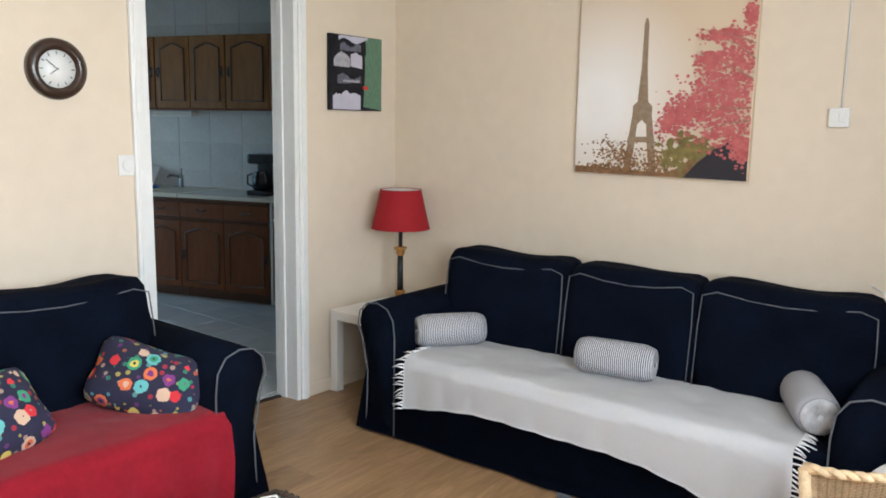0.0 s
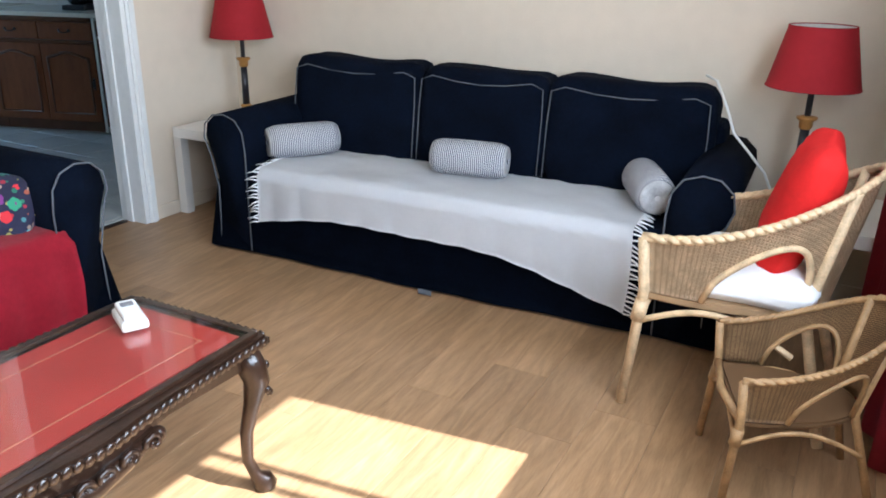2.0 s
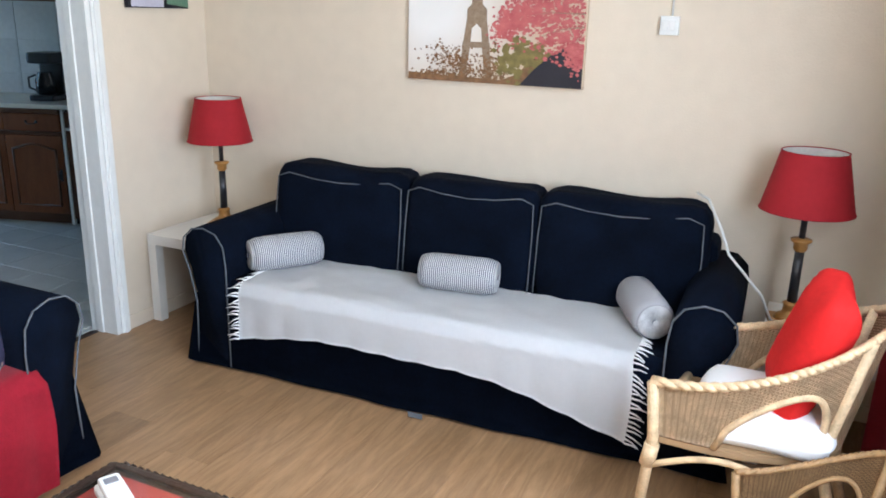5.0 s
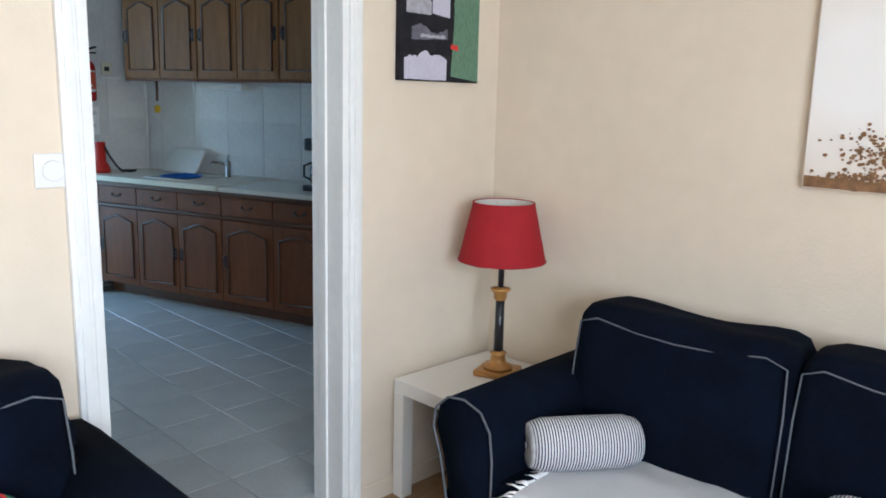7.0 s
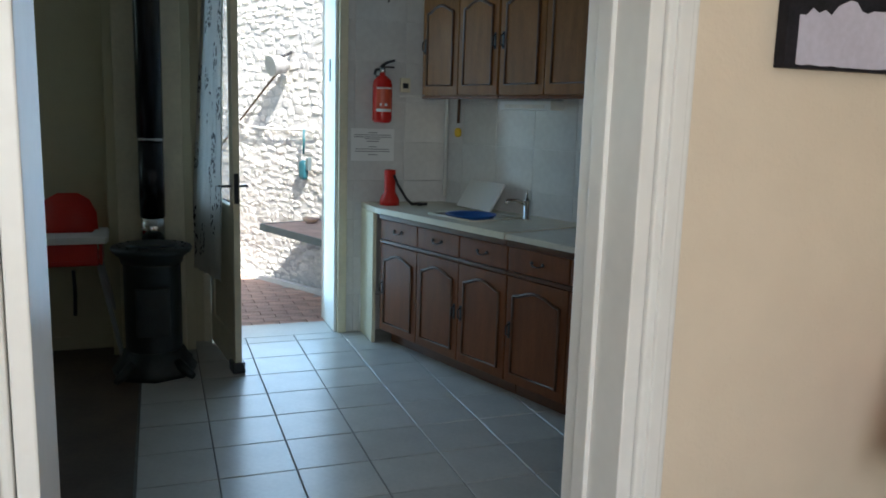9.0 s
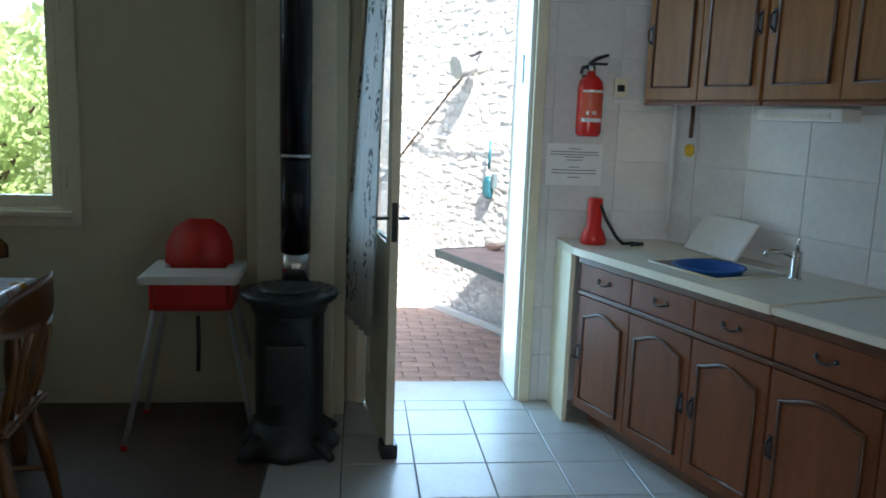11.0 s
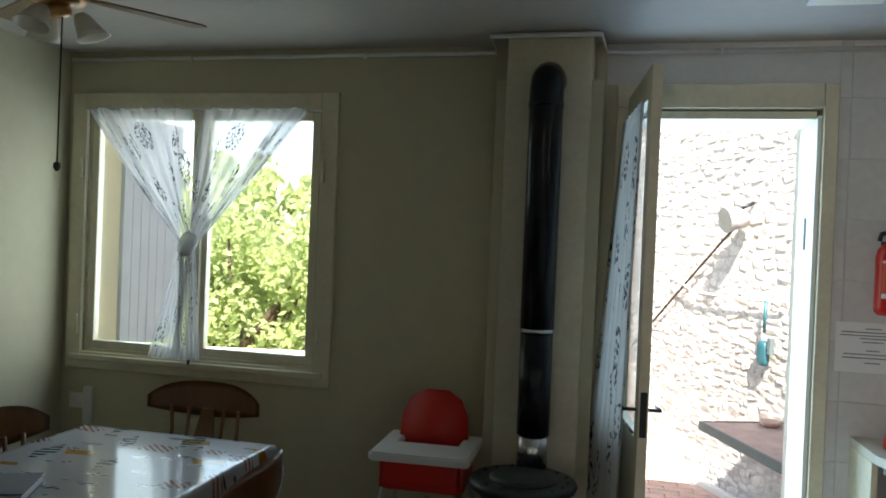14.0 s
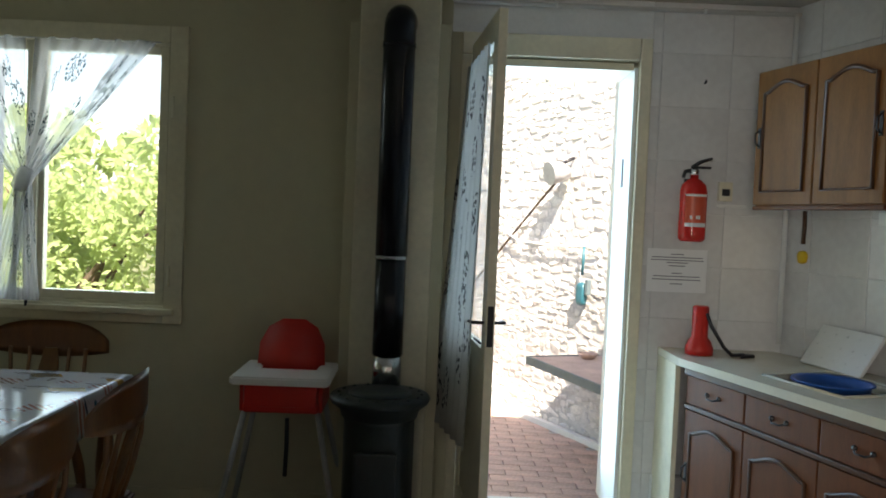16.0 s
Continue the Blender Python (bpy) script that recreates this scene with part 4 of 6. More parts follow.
def wicker_chair(m, s, woven, cane, label):
    """Rattan tub chair: local -y is the front; s scales it."""
    c = thing("wicker_chair", m, label, "chair", "wicker tub chairs")
    hw, hd, sz = 0.26 * s, 0.25 * s, 0.40 * s

    def rim(u):
        """Top rail from one arm front round the back to the other arm front."""
        a = math.pi * (u * 1.0)
        x = -math.cos(a) * (hw + 0.05 * s * math.sin(a))
        y = -hd - 0.02 * s + (2 * hd + 0.10 * s) * math.sin(a) ** 0.75
        z = (0.58 + 0.245 * math.sin(a) ** 1.4) * s
        return Vector((x, y, z))

    def low(u):
        a = math.pi * u
        return Vector((-math.cos(a) * hw * 0.93, -hd + (2 * hd) * math.sin(a) ** 0.8, sz))

    def holed(u):
        """Height share at which the arched side openings stop the weave."""
        k = min(abs(u - 0.20), abs(u - 0.80)) / 0.115
        return 0.70 * math.sqrt(max(0.0, 1 - k * k))
    bm = bmesh.new()
    uv = bm.loops.layers.uv.new("UVMap")
    nu, nv = 84, 10
    vs = []
    for i in range(nu + 1):
        u = i / nu
        lo, hi = low(u), rim(u)
        h = holed(u)
        vs.append([(bm.verts.new(lo.lerp(hi, h + (1 - h) * j / nv)), u * 3.0, h + (1 - h) * j / nv) for j in range(nv + 1)])
    for i in range(nu):
        for j in range(nv):
            q = (vs[i][j], vs[i + 1][j], vs[i + 1][j + 1], vs[i][j + 1])
            f = bm.faces.new([p[0] for p in q])
            f.smooth = True
            for lp, p in zip(f.loops, q):
                lp[uv].uv = (p[1], p[2])
    bmesh.ops.solidify(bm, geom=bm.faces[:], thickness=0.012 * s)
    part("woven_shell", bm, woven, c)
    # plaited rim: two strands winding round each other
    for ph0 in (0, math.pi):
        pts = []
        for i in range(161):
            u = i / 160
            p = rim(u)
            a = u * 210 + ph0
            pts.append(p + Vector((0.006 * math.cos(a), 0.004 * math.sin(a), 0.006 * math.sin(a))) * s)
        part("plaited_rim", tube(pts, 0.0115 * s, 6), cane, c)
    # arches round the openings
    for cu in (0.20, 0.80):
        pts = []
        for i in range(21):
            u = cu - 0.115 + 0.23 * i / 20
            pts.append(low(u).lerp(rim(u), holed(u)))
        part("arch", tube(pts, 0.011 * s, 7), cane, c)
    seat = [low(k / 24) for k in range(25)]
    part("seat", prism([(p.x * 0.98, p.y) for p in seat], sz - 0.03 * s, sz, "z", None, 0.006), woven, c)
    part("seat_front", tube([(-hw * 0.93, -hd, sz), (0, -hd - 0.02, sz), (hw * 0.93, -hd, sz)], 0.016 * s, 8), cane, c)
    for sx in (-1, 1):
        part("leg", tube([(sx * hw * 1.02, -hd - 0.03 * s, 0), (sx * hw * 0.95, -hd, sz), (sx * hw, -hd - 0.015 * s, 0.575 * s)], 0.017 * s, 9), cane, c)
        part("leg", tube([(sx * hw * 0.72, hd + 0.06 * s, 0), low(0.66 if sx > 0 else 0.34), rim(0.66 if sx > 0 else 0.34)], 0.017 * s, 9), cane, c)
        part("binding", tube([(sx * hw * 0.965, -hd - 0.01 * s, sz - 0.10 * s), (sx * hw * 0.955, -hd, sz - 0.03 * s)], 0.023 * s, 9), cane, c)
        arch = [(sx * hw * 0.97, -hd + 2 * hd * 0.9 * k / 12, sz - 0.10 * s + 0.075 * s * math.sin(k / 12 * math.pi)) for k in range(13)]
        part("brace", tube(arch, 0.010 * s, 7), cane, c)
    part("brace", tube([(-hw * 0.97 + 2 * hw * 0.97 * k / 12, -hd - 0.005, sz - 0.10 * s + 0.075 * s * math.sin(k / 12 * math.pi)) for k in range(13)], 0.010 * s, 7), cane, c)
    return c


CH1 = pose(2.75, 0.285, 0, 0, 0, 176)
wicker_chair(CH1, 0.95, M_weave, M_wick, "pale rattan tub chair with arched arm openings")
CH2 = pose(2.352, 0.091, 0, 0, 0, 199)
wicker_chair(CH2, 0.64, M_weave2, M_wick2, "small brown rattan tub chair, child sized")
scatter_cushion(CH1 @ pose(0, 0.02, 0.425, 0, 0, 3), 0.40, 0.38, M_throw, "white seat cushion on the rattan chair")
scatter_cushion(CH1 @ pose(0.02, 0.115, 0.655, 74, 8, 10), 0.28, 0.41, M_red, "plain red cushion leaning in the rattan chair")


def curtain(m, w, h, label):
    c = thing("curtain", m, label, "curtain")

    def f(u, v):
        x = w * (u - 0.5) * (1 + 0.25 * v)
        return (x, 0.045 * math.sin(u * 30) * (0.5 + 0.5 * v) + 0.012 * math.sin(u * 71), h * (1 - v) + 0.02 * v)
    part("cloth", sheet(f, 120, 16, 0.004), M_curt, c)
    return c


curtain(pose(2.86, YW + 0.21, 0.0, 0, 0, 6), 0.62, 2.3, "dark red full-length curtain beside the window")
rod = thing("curtain_rod", pose(0, 0, 0), "dark metal curtain rod above the window", "curtain rod")
part("pole", tube([(-0.3, YW + 0.21, 2.33), (3.2, YW + 0.21, 2.33)], 0.012, 10), M_black, rod)
for x in (-0.28, 3.18):
    part("bracket", tube([(x, YW, 2.33), (x, YW + 0.21, 2.33)], 0.008, 8), M_black, rod)


def paris_canvas():
    """Canvas print: pale sky, a lattice tower, pink blossom; local x to the viewer's right, z up, -y to the viewer."""
    Wc, Hc = 0.81, 0.80
    c = thing("canvas_print", pose(XS - 0.03, 1.54, 1.225, 0, 0, -90), "large canvas print of an iron tower and pink blossom", "picture")
    sk = mat("print_sky", (0.70, 0.58, 0.44), 0.7, 0.03, 2)
    t = sk.node_tree
    co = node_of(sk, "ShaderNodeTexCoord")
    gr = t.nodes.new("ShaderNodeTexGradient")
    gr.gradient_type = "SPHERICAL"
    mp = t.nodes.new("ShaderNodeMapping")
    mp.inputs["Location"].default_value = (0.55, 0, -0.62)
    mp.inputs["Scale"].default_value = (1.9, 1.9, 1.9)
    t.links.new(co.outputs["Object"], mp.inputs[0])
    t.links.new(mp.outputs[0], gr.inputs[0])
    rp = t.nodes.new("ShaderNodeValToRGB")
    rp.color_ramp.elements[0].color, rp.color_ramp.elements[1].color = (0.62, 0.49, 0.35, 1), (0.80, 0.77, 0.74, 1)
    rp.color_ramp.elements[1].position = 0.8
    t.links.new(gr.outputs[0], rp.inputs[0])
    t.links.new(rp.outputs[0], t.nodes["Principled BSDF"].inputs["Base Color"])
    part("canvas", box(-Wc / 2, Wc / 2, 0, 0.028, 0, Hc, 0.003), sk, c)
    tower = mat("print_tower", (0.20, 0.13, 0.075), 0.7, 0.2, 40, col2=(0.34, 0.25, 0.17))
    pink = mat("print_blossom", (0.34, 0.05, 0.055), 0.7, 0.3, 30, col2=(0.58, 0.17, 0.16))
    dark = mat("print_shadow", (0.02, 0.018, 0.025), 0.7)
    rust = mat("print_autumn", (0.24, 0.12, 0.05), 0.7, 0.3, 40)
    olive = mat("print_shrub", (0.22, 0.17, 0.05), 0.7, 0.3, 30)
    y0, y1 = -0.0015, -0.0005
    tx = -0.075
    for side in (-1, 1):
        pts = [(tx + side * 0.004, 0.69), (tx + side * 0.0112, 0.66), (tx + side * 0.0112, 0.63), (tx + side * 0.0140, 0.48), (tx + side * 0.0252, 0.33), (tx + side * 0.046, 0.31), (tx + side * 0.046, 0.27), (tx + side * 0.062, 0.16), (tx + side * 0.08, 0.02), (tx + side * 0.045, 0.02), (tx + side * 0.028, 0.15), (tx + side * 0.022, 0.23), (tx, 0.25)]
        part("tower_half", prism(pts + [(tx, 0.69)], y0, y1, "y"), tower, c)
    part("tower_deck", prism([(tx - 0.066, 0.15), (tx + 0.066, 0.15), (tx + 0.062, 0.175), (tx - 0.062, 0.175)], y0 - 0.001, y1 - 0.001, "y"), tower, c)
    random.seed(11)

    def flecks(name, mt, spots, n, r0, r1, yy):
        bm = bmesh.new()
        for _ in range(n):
            cx, cz, sx, sz = random.choice(spots)
            x, z = random.gauss(cx, sx), random.gauss(cz, sz)
            if not (-Wc / 2 + 0.004 < x < Wc / 2 - 0.004 and 0.004 < z < Hc - 0.004):
                continue
            r, k, ph0 = random.uniform(r0, r1), random.choice((4, 5, 6)), random.uniform(0, 6)
            e = random.uniform(0.5, 1)
            dx = min(r, Wc / 2 - abs(x), 0.03)
            bm.faces.new([bm.verts.new((x + dx * math.cos(ph0 + 2 * math.pi * j / k), yy - random.uniform(0, 0.0004), max(0.001, z + r * e * math.sin(ph0 + 2 * math.pi * j / k)))) for j in range(k)])
        tagged(part(name, bm, mt, c), kind="stuff")
    flecks("autumn_foliage", rust, [(-0.15, 0.06, 0.05, 0.025), (0.0, 0.07, 0.04, 0.04), (-0.27, 0.03, 0.06, 0.012), (-0.2, 0.11, 0.06, 0.03), (-0.08, 0.03, 0.12, 0.015)], 900, 0.002, 0.008, -0.003)
    flecks("shrub", olive, [(0.09, 0.09, 0.04, 0.04), (0.16, 0.12, 0.04, 0.03)], 160, 0.01, 0.022, -0.0036)
    part("hedge", prism([(-0.40, 0.003), (0.40, 0.003), (0.40, 0.12), (0.30, 0.15), (0.2, 0.13), (0.12, 0.05), (0.05, 0.02), (-0.40, 0.035)], -0.0030, -0.0024, "y"), rust, c)
    part("dark_ground", prism([(0.13, 0.003), (0.402, 0.003), (0.402, 0.14), (0.33, 0.17), (0.26, 0.13), (0.19, 0.07)], -0.0046, -0.0040, "y"), dark, c)
    flecks("blossom", pink, [(0.26, 0.30, 0.07, 0.05), (0.06, 0.24, 0.03, 0.03), (0.30, 0.34, 0.06, 0.08), (0.34, 0.40, 0.06, 0.07), (0.16, 0.30, 0.05, 0.04), (0.35, 0.52, 0.045, 0.05), (0.24, 0.40, 0.06, 0.05), (0.30, 0.20, 0.07, 0.03), (0.38, 0.67, 0.015, 0.02), (0.10, 0.27, 0.03, 0.03), (0.22, 0.50, 0.03, 0.02), (0.28, 0.60, 0.05, 0.012), (0.37, 0.13, 0.02, 0.025)], 3400, 0.003, 0.011, -0.0055)
    bm = bmesh.new()
    for a, b in (((0.40, 0.30), (0.10, 0.28)), ((0.40, 0.42), (0.17, 0.52)), ((0.40, 0.56), (0.15, 0.63)), ((0.40, 0.25), (0.20, 0.20)), ((0.40, 0.50), (0.28, 0.58))):
        tube([(a[0], -0.0045, a[1]), ((a[0] + b[0]) / 2, -0.0045, (a[1] + b[1]) / 2 + 0.012), (b[0], -0.0045, b[1])], [0.0028, 0.002, 0.001], 5, bm)
    part("branches", bm, tower, c)


paris_canvas()


def village_canvas():
    Wc, Hc = 0.385, 0.385
    c = thing("canvas_print", pose(3.39, W0 - 0.024, 1.505), "small canvas print of dark houses, water and a willow", "picture")
    blk = mat("print_black", (0.022, 0.021, 0.028), 0.7, 0.3, 16, col2=(0.004, 0.004, 0.006), spec=0.2)
    lil = mat("print_water", (0.52, 0.50, 0.60), 0.6, 0.08, 10)
    gry = mat("print_grey", (0.13, 0.13, 0.17), 0.6, 0.3, 25)
    pale = mat("print_plaster", (0.40, 0.39, 0.44), 0.6, 0.25, 30)
    grn = mat("print_willow", (0.07, 0.16, 0.10), 0.6, 0.35, 40, col2=(0.16, 0.27, 0.18), stretch=(3, 3, 1))
    part("canvas", box(-Wc / 2, Wc / 2, 0, 0.022, 0, Hc, 0.002), blk, c)
    random.seed(15)

    def ragged(name, x0, x1, lo, hi, rough, mt, y=-0.0005, steps=26):
        """A patch of print with uneven upper and lower edges; lo and hi give its edges at a share u."""
        up = [(x0 + (x1 - x0) * k / steps, hi(k / steps) + random.uniform(-rough, rough)) for k in range(steps + 1)]
        dn = [(x0 + (x1 - x0) * k / steps, max(0.004, lo(k / steps) + random.uniform(-rough, rough) * 0.4)) for k in range(steps, -1, -1)]
        part(name, prism([(x, min(0.382, z)) for x, z in dn + up], y - 0.001, y, "y"), mt, c)
    ragged("water", -0.172, 0.028, lambda u: 0.004, lambda u: 0.072 + 0.022 * math.sin(u * 2.9) + 0.006 * math.sin(u * 17), 0.0045, lil, steps=17)
    ragged("sky", -0.13, 0.08, lambda u: 0.356 + 0.012 * math.sin(u * 8), lambda u: 0.383, 0.004, lil)
    ragged("house", -0.165, -0.05, lambda u: 0.222, lambda u: 0.265 + 0.03 * math.sin(u * 3.1), 0.005, pale)
    ragged("house", -0.045, 0.04, lambda u: 0.228 - 0.01 * u, lambda u: 0.30 - 0.03 * abs(u - 0.4), 0.004, lil)
    ragged("roof", -0.12, 0.03, lambda u: 0.305, lambda u: 0.335 + 0.01 * math.sin(u * 9), 0.004, gry)
    ragged("reflection", -0.14, 0.03, lambda u: 0.135 + 0.01 * u, lambda u: 0.175 + 0.012 * math.sin(u * 7), 0.005, gry)
    ragged("reflection", -0.10, 0.02, lambda u: 0.146, lambda u: 0.156, 0.003, pale, -0.0018)
    random.seed(5)
    bm = bmesh.new()
    for k in range(140):
        x = random.uniform(0.058, 0.182)
        z = random.uniform(0.06, 0.376)
        ln = random.uniform(0.03, 0.10)
        bm.faces.new([bm.verts.new(p) for p in ((x, -0.002 - k * 1e-6, z), (x + 0.008, -0.002 - k * 1e-6, z), (x + 0.006, -0.002 - k * 1e-6, max(0.004, z - ln)))])
    part("willow", bm, grn, c)
    part("willow_back", prism([(0.05, 0.02), (0.19, 0.004), (0.19, 0.383), (0.075, 0.383)], -0.0012, -0.0004, "y"), grn, c)
    part("boat", prism([(0.045, 0.115), (0.085, 0.108), (0.08, 0.128), (0.047, 0.13)], -0.0035, -0.0025, "y"), M_rplastic, c, "small red boat")


village_canvas()


def wall_clock():
    c = thing("wall_clock", pose(1.812, W0, 1.62, 90, 0, 0), "round wooden wall clock with a white dial", "clock")
    part("rim", lathe([(0.070, 0.012), (0.076, 0.030), (0.09, 0.034), (0.112, 0.022), (0.116, 0.0), (0.09, 0.0)], 40), M_mahog, c, "turned brown wooden rim")
    part("dial", lathe([(0.0005, 0.010), (0.076, 0.010), (0.076, 0.014), (0.0005, 0.014)], 36), M_wplastic, c)
    for k in range(12):
        a = k * math.pi / 6
        bm = box(-0.002, 0.002, 0.054, 0.066, 0.0145, 0.016)
        bmesh.ops.rotate(bm, verts=bm.verts[:], matrix=Matrix.Rotation(a, 3, "Z"))
        part("hour_mark", bm, M_ink, c)
    for a, l in ((2.2, 0.035), (0.9, 0.052)):
        bm = box(-0.0018, 0.0018, -0.006, l, 0.0165, 0.018)
        bmesh.ops.rotate(bm, verts=bm.verts[:], matrix=Matrix.Rotation(a, 3, "Z"))
        part("clock_hand", bm, M_ink, c)


wall_clock()
sw = thing("light_switch", pose(2.085, W0, 1.25), "square white light switch beside the doorway", "switch")
part("plate", box(-0.042, 0.042, -0.010, 0, -0.042, 0.042, 0.004), M_wplastic, sw)
part("rocker", lathe([(0.026, 0), (0.026, 0.004), (0.024, 0.006)], 20, m=pose(0, -0.010, 0, 90)), M_wplastic, sw)
so = thing("wall_socket", pose(XS, 0.81, 1.49, 0, 0, -90), "white surface-mounted wall socket with its cable", "socket")
part("body", box(-0.036, 0.036, -0.03, 0, -0.036, 0.036, 0.005), M_wplastic, so)
for x in (-0.014, 0.014):
    part("button", box(x - 0.010, x + 0.010, -0.036, -0.03, -0.018, 0.018, 0.003), M_wplastic, so)
part("cable", tube([(0.005, -0.008, 0.036), (0.003, -0.008, 1.08)], 0.004, 6), M_wplastic, so, "white surface cable running up")


# ---------- kitchen ----------
def arch_door(parent, x0, x1, z0, z1, y, frame_m, panel_m, handle_side, name="door"):
    """Cabinet door with a raised panel under a curved arch; its front faces -y."""
    d = part(name, box(x0 + 0.003, x1 - 0.003, y, y + 0.018, z0 + 0.003, z1 - 0.003, 0.004), frame_m, parent)
    a, b, lo, hi = x0 + 0.058, x1 - 0.058, z0 + 0.065, z1 - 0.105

    def arch(inset, lift):
        n = 20
        pts = [(a + inset, lo + inset), (b - inset, lo + inset)]
        for k in range(n + 1):
            u = 1 - k / n
            h = 0.036 * (0.5 - 0.5 * math.cos(2 * math.pi * min(1, max(0, (u - 0.06) / 0.88)))) ** 0.65
            pts.append((a + inset + (b - a - 2 * inset) * u, hi - inset + h + lift))
        return pts
    part("panel", prism(arch(0.0, 0), y - 0.004, y + 0.001, "y", None, 0.003), panel_m, d, "raised arched panel")
    o = arch(-0.006, 0)
    part("moulding", tube([(p[0], y - 0.003, p[1]) for p in o], 0.0085, 8, closed=True), M_oakd, d)
    hx = x1 - 0.028 if handle_side > 0 else x0 + 0.028
    hz = (z0 + z1) / 2
    hb = tube([(hx, y - 0.002, hz - 0.035), (hx, y - 0.022, hz - 0.02), (hx, y - 0.022, hz + 0.02), (hx, y - 0.002, hz + 0.035)], 0.004, 6)
    box(hx - 0.008, hx + 0.008, y - 0.004, y, hz - 0.045, hz + 0.045, 0.001, bm=hb)
    part("handle", hb, M_black, d, "dark pull handle")
    return d


def base_unit(x0, widths, label):
    w = sum(widths)
    u = thing("base_cabinet", KB @ pose(x0, 0, 0), label, "kitchen cabinet", "oak base cabinets")
    part("body", box(0.001, w - 0.001, 0.045, 0.62, 0.09, 0.845), M_oak, u)
    part("plinth", box(0.001, w - 0.001, 0.12, 0.60, 0, 0.09), M_oakd, u)
    part("cornice", box(0, w, 0.012, 0.05, 0.815, 0.848, 0.010, 3), M_oakd, u)
    part("rail", box(0, w, 0.018, 0.046, 0.665, 0.685, 0.007, 3), M_oakd, u)
    x = 0
    for i, ww in enumerate(widths):
        dr = part("drawer", box(x + 0.004, x + ww - 0.004, 0.026, 0.044, 0.688, 0.812, 0.004), M_oak, u)
        hx = x + ww / 2
        hb = tube([(hx - 0.04, 0.022, 0.752), (hx - 0.02, 0.006, 0.742), (hx + 0.02, 0.006, 0.742), (hx + 0.04, 0.022, 0.752)], 0.004, 6)
        for s in (-1, 1):
            bmesh.ops.create_icosphere(hb, subdivisions=1, radius=0.011, matrix=Matrix.Translation((hx + s * 0.038, 0.022, 0.755)))
        part("handle", hb, M_black, dr, "dark drop handle")
        arch_door(u, x, x + ww, 0.095, 0.662, 0.026, M_oak, M_oak, 1 if i % 2 else -1)
        x += ww
    return u


base_unit(0.02, (0.385, 0.385, 0.385), "oak sink base cabinet with three arched doors")
base_unit(1.178, (0.42, 0.42), "oak base cabinet with two arched doors and drawers")
dw = thing("dishwasher", KB @ pose(2.03, 0, 0), "built-in dark-fronted appliance with white edge trim", "dishwasher")
part("body", box(0, 0.58, 0.05, 0.62, 0.02, 0.845), M_black, dw)
part("front", box(0.02, 0.56, 0.028, 0.048, 0.06, 0.70, 0.004), M_oakd, dw)
part("control_panel", box(0.02, 0.56, 0.028, 0.048, 0.72, 0.83, 0.004), M_oakd, dw)
part("trim", box(0.0, 0.018, 0.02, 0.05, 0.02, 0.845), M_wplastic, dw)
part("trim", box(0.019, 0.58, 0.022, 0.05, 0.703, 0.717), M_wplastic, dw)
base_unit(2.62, (0.42, 0.42), "oak base cabinet at the end of the run")
bp = thing("end_panel", pose(0, 0, 0), "cream painted panel closing the cabinet end", "panel")
part("board", prism([(3.566, 6.82), (3.588, 6.82), (3.588, 7.105), (3.562, 7.105)], 0, 0.825, "z", None, 0.002), M_cpaint, bp)

wt = thing("worktop", Matrix.Diagonal((1, 1, 0.972, 1)), "cream laminate worktop along the slanted wall", "worktop")
kd = lambda x, y: tuple((KB @ Vector((x, y, 0)))[:2])
# worktop with a hole for the sink: a strip in front, behind and beside
SX0, SX1, SY0, SY1 = 0.40, 0.80, 0.11, 0.47
part("sink_top", prism([kd(0.0, -0.005), kd(SX0, -0.005), kd(SX0, 0.655), (4.11, 7.105), (3.56, 7.105)], 0.85, 0.885, "z"), M_sinkm, wt)
for q in ((SX0, SX1, -0.005, SY0), (SX0, SX1, SY1, 0.655), (SX1, 1.17, -0.005, 0.655)):
    part("sink_top", prism([kd(q[0], q[2]), kd(q[1], q[2]), kd(q[1], q[3]), kd(q[0], q[3])], 0.85, 0.885, "z"), M_sinkm, wt)
part("top", prism([kd(1.173, 0.002), kd(3.47, 0.002), kd(3.47, 0.655), kd(1.173, 0.655)], 0.85, 0.879, "z", None, 0.004), M_ctop, wt)
bm = box(SX0, SX1, SY0, SY1, 0.73, 0.883)
bmesh.ops.delete(bm, geom=[f for f in bm.faces if f.normal.z > 0.9], context="FACES")
bmesh.ops.transform(bm, matrix=pose(3.575, 6.80, 0, 0, 0, -72), verts=bm.verts[:])
bmesh.ops.solidify(bm, geom=bm.faces[:], thickness=0.004)
part("sink_bowl", bm, M_sinkm, wt)
part("sink_rim", tube([(*kd(x, y), 0.887) for x, y in ((SX0, SY0), (SX1, SY0), (SX1, SY1), (SX0, SY1))], 0.008, 6, closed=True), M_sinkm, wt)
wb = thing("washing_up_bowl", KB @ pose(0.585, 0.27, 0.745), "blue plastic washing-up bowl in the sink", "bowl")
part("bowl", lathe([(0.02, 0), (0.115, 0.0), (0.135, 0.145), (0.148, 0.15), (0.146, 0.156), (0.13, 0.15), (0.11, 0.008), (0.02, 0.008)], 30), M_blue, wb)
tp = thing("mixer_tap", KB @ pose(0.87, 0.44, 0.885), "chrome mixer tap behind the sink", "tap")
part("body", lathe([(0.026, 0), (0.026, 0.01), (0.02, 0.015), (0.02, 0.11), (0.015, 0.12)], 18), M_steel, tp)
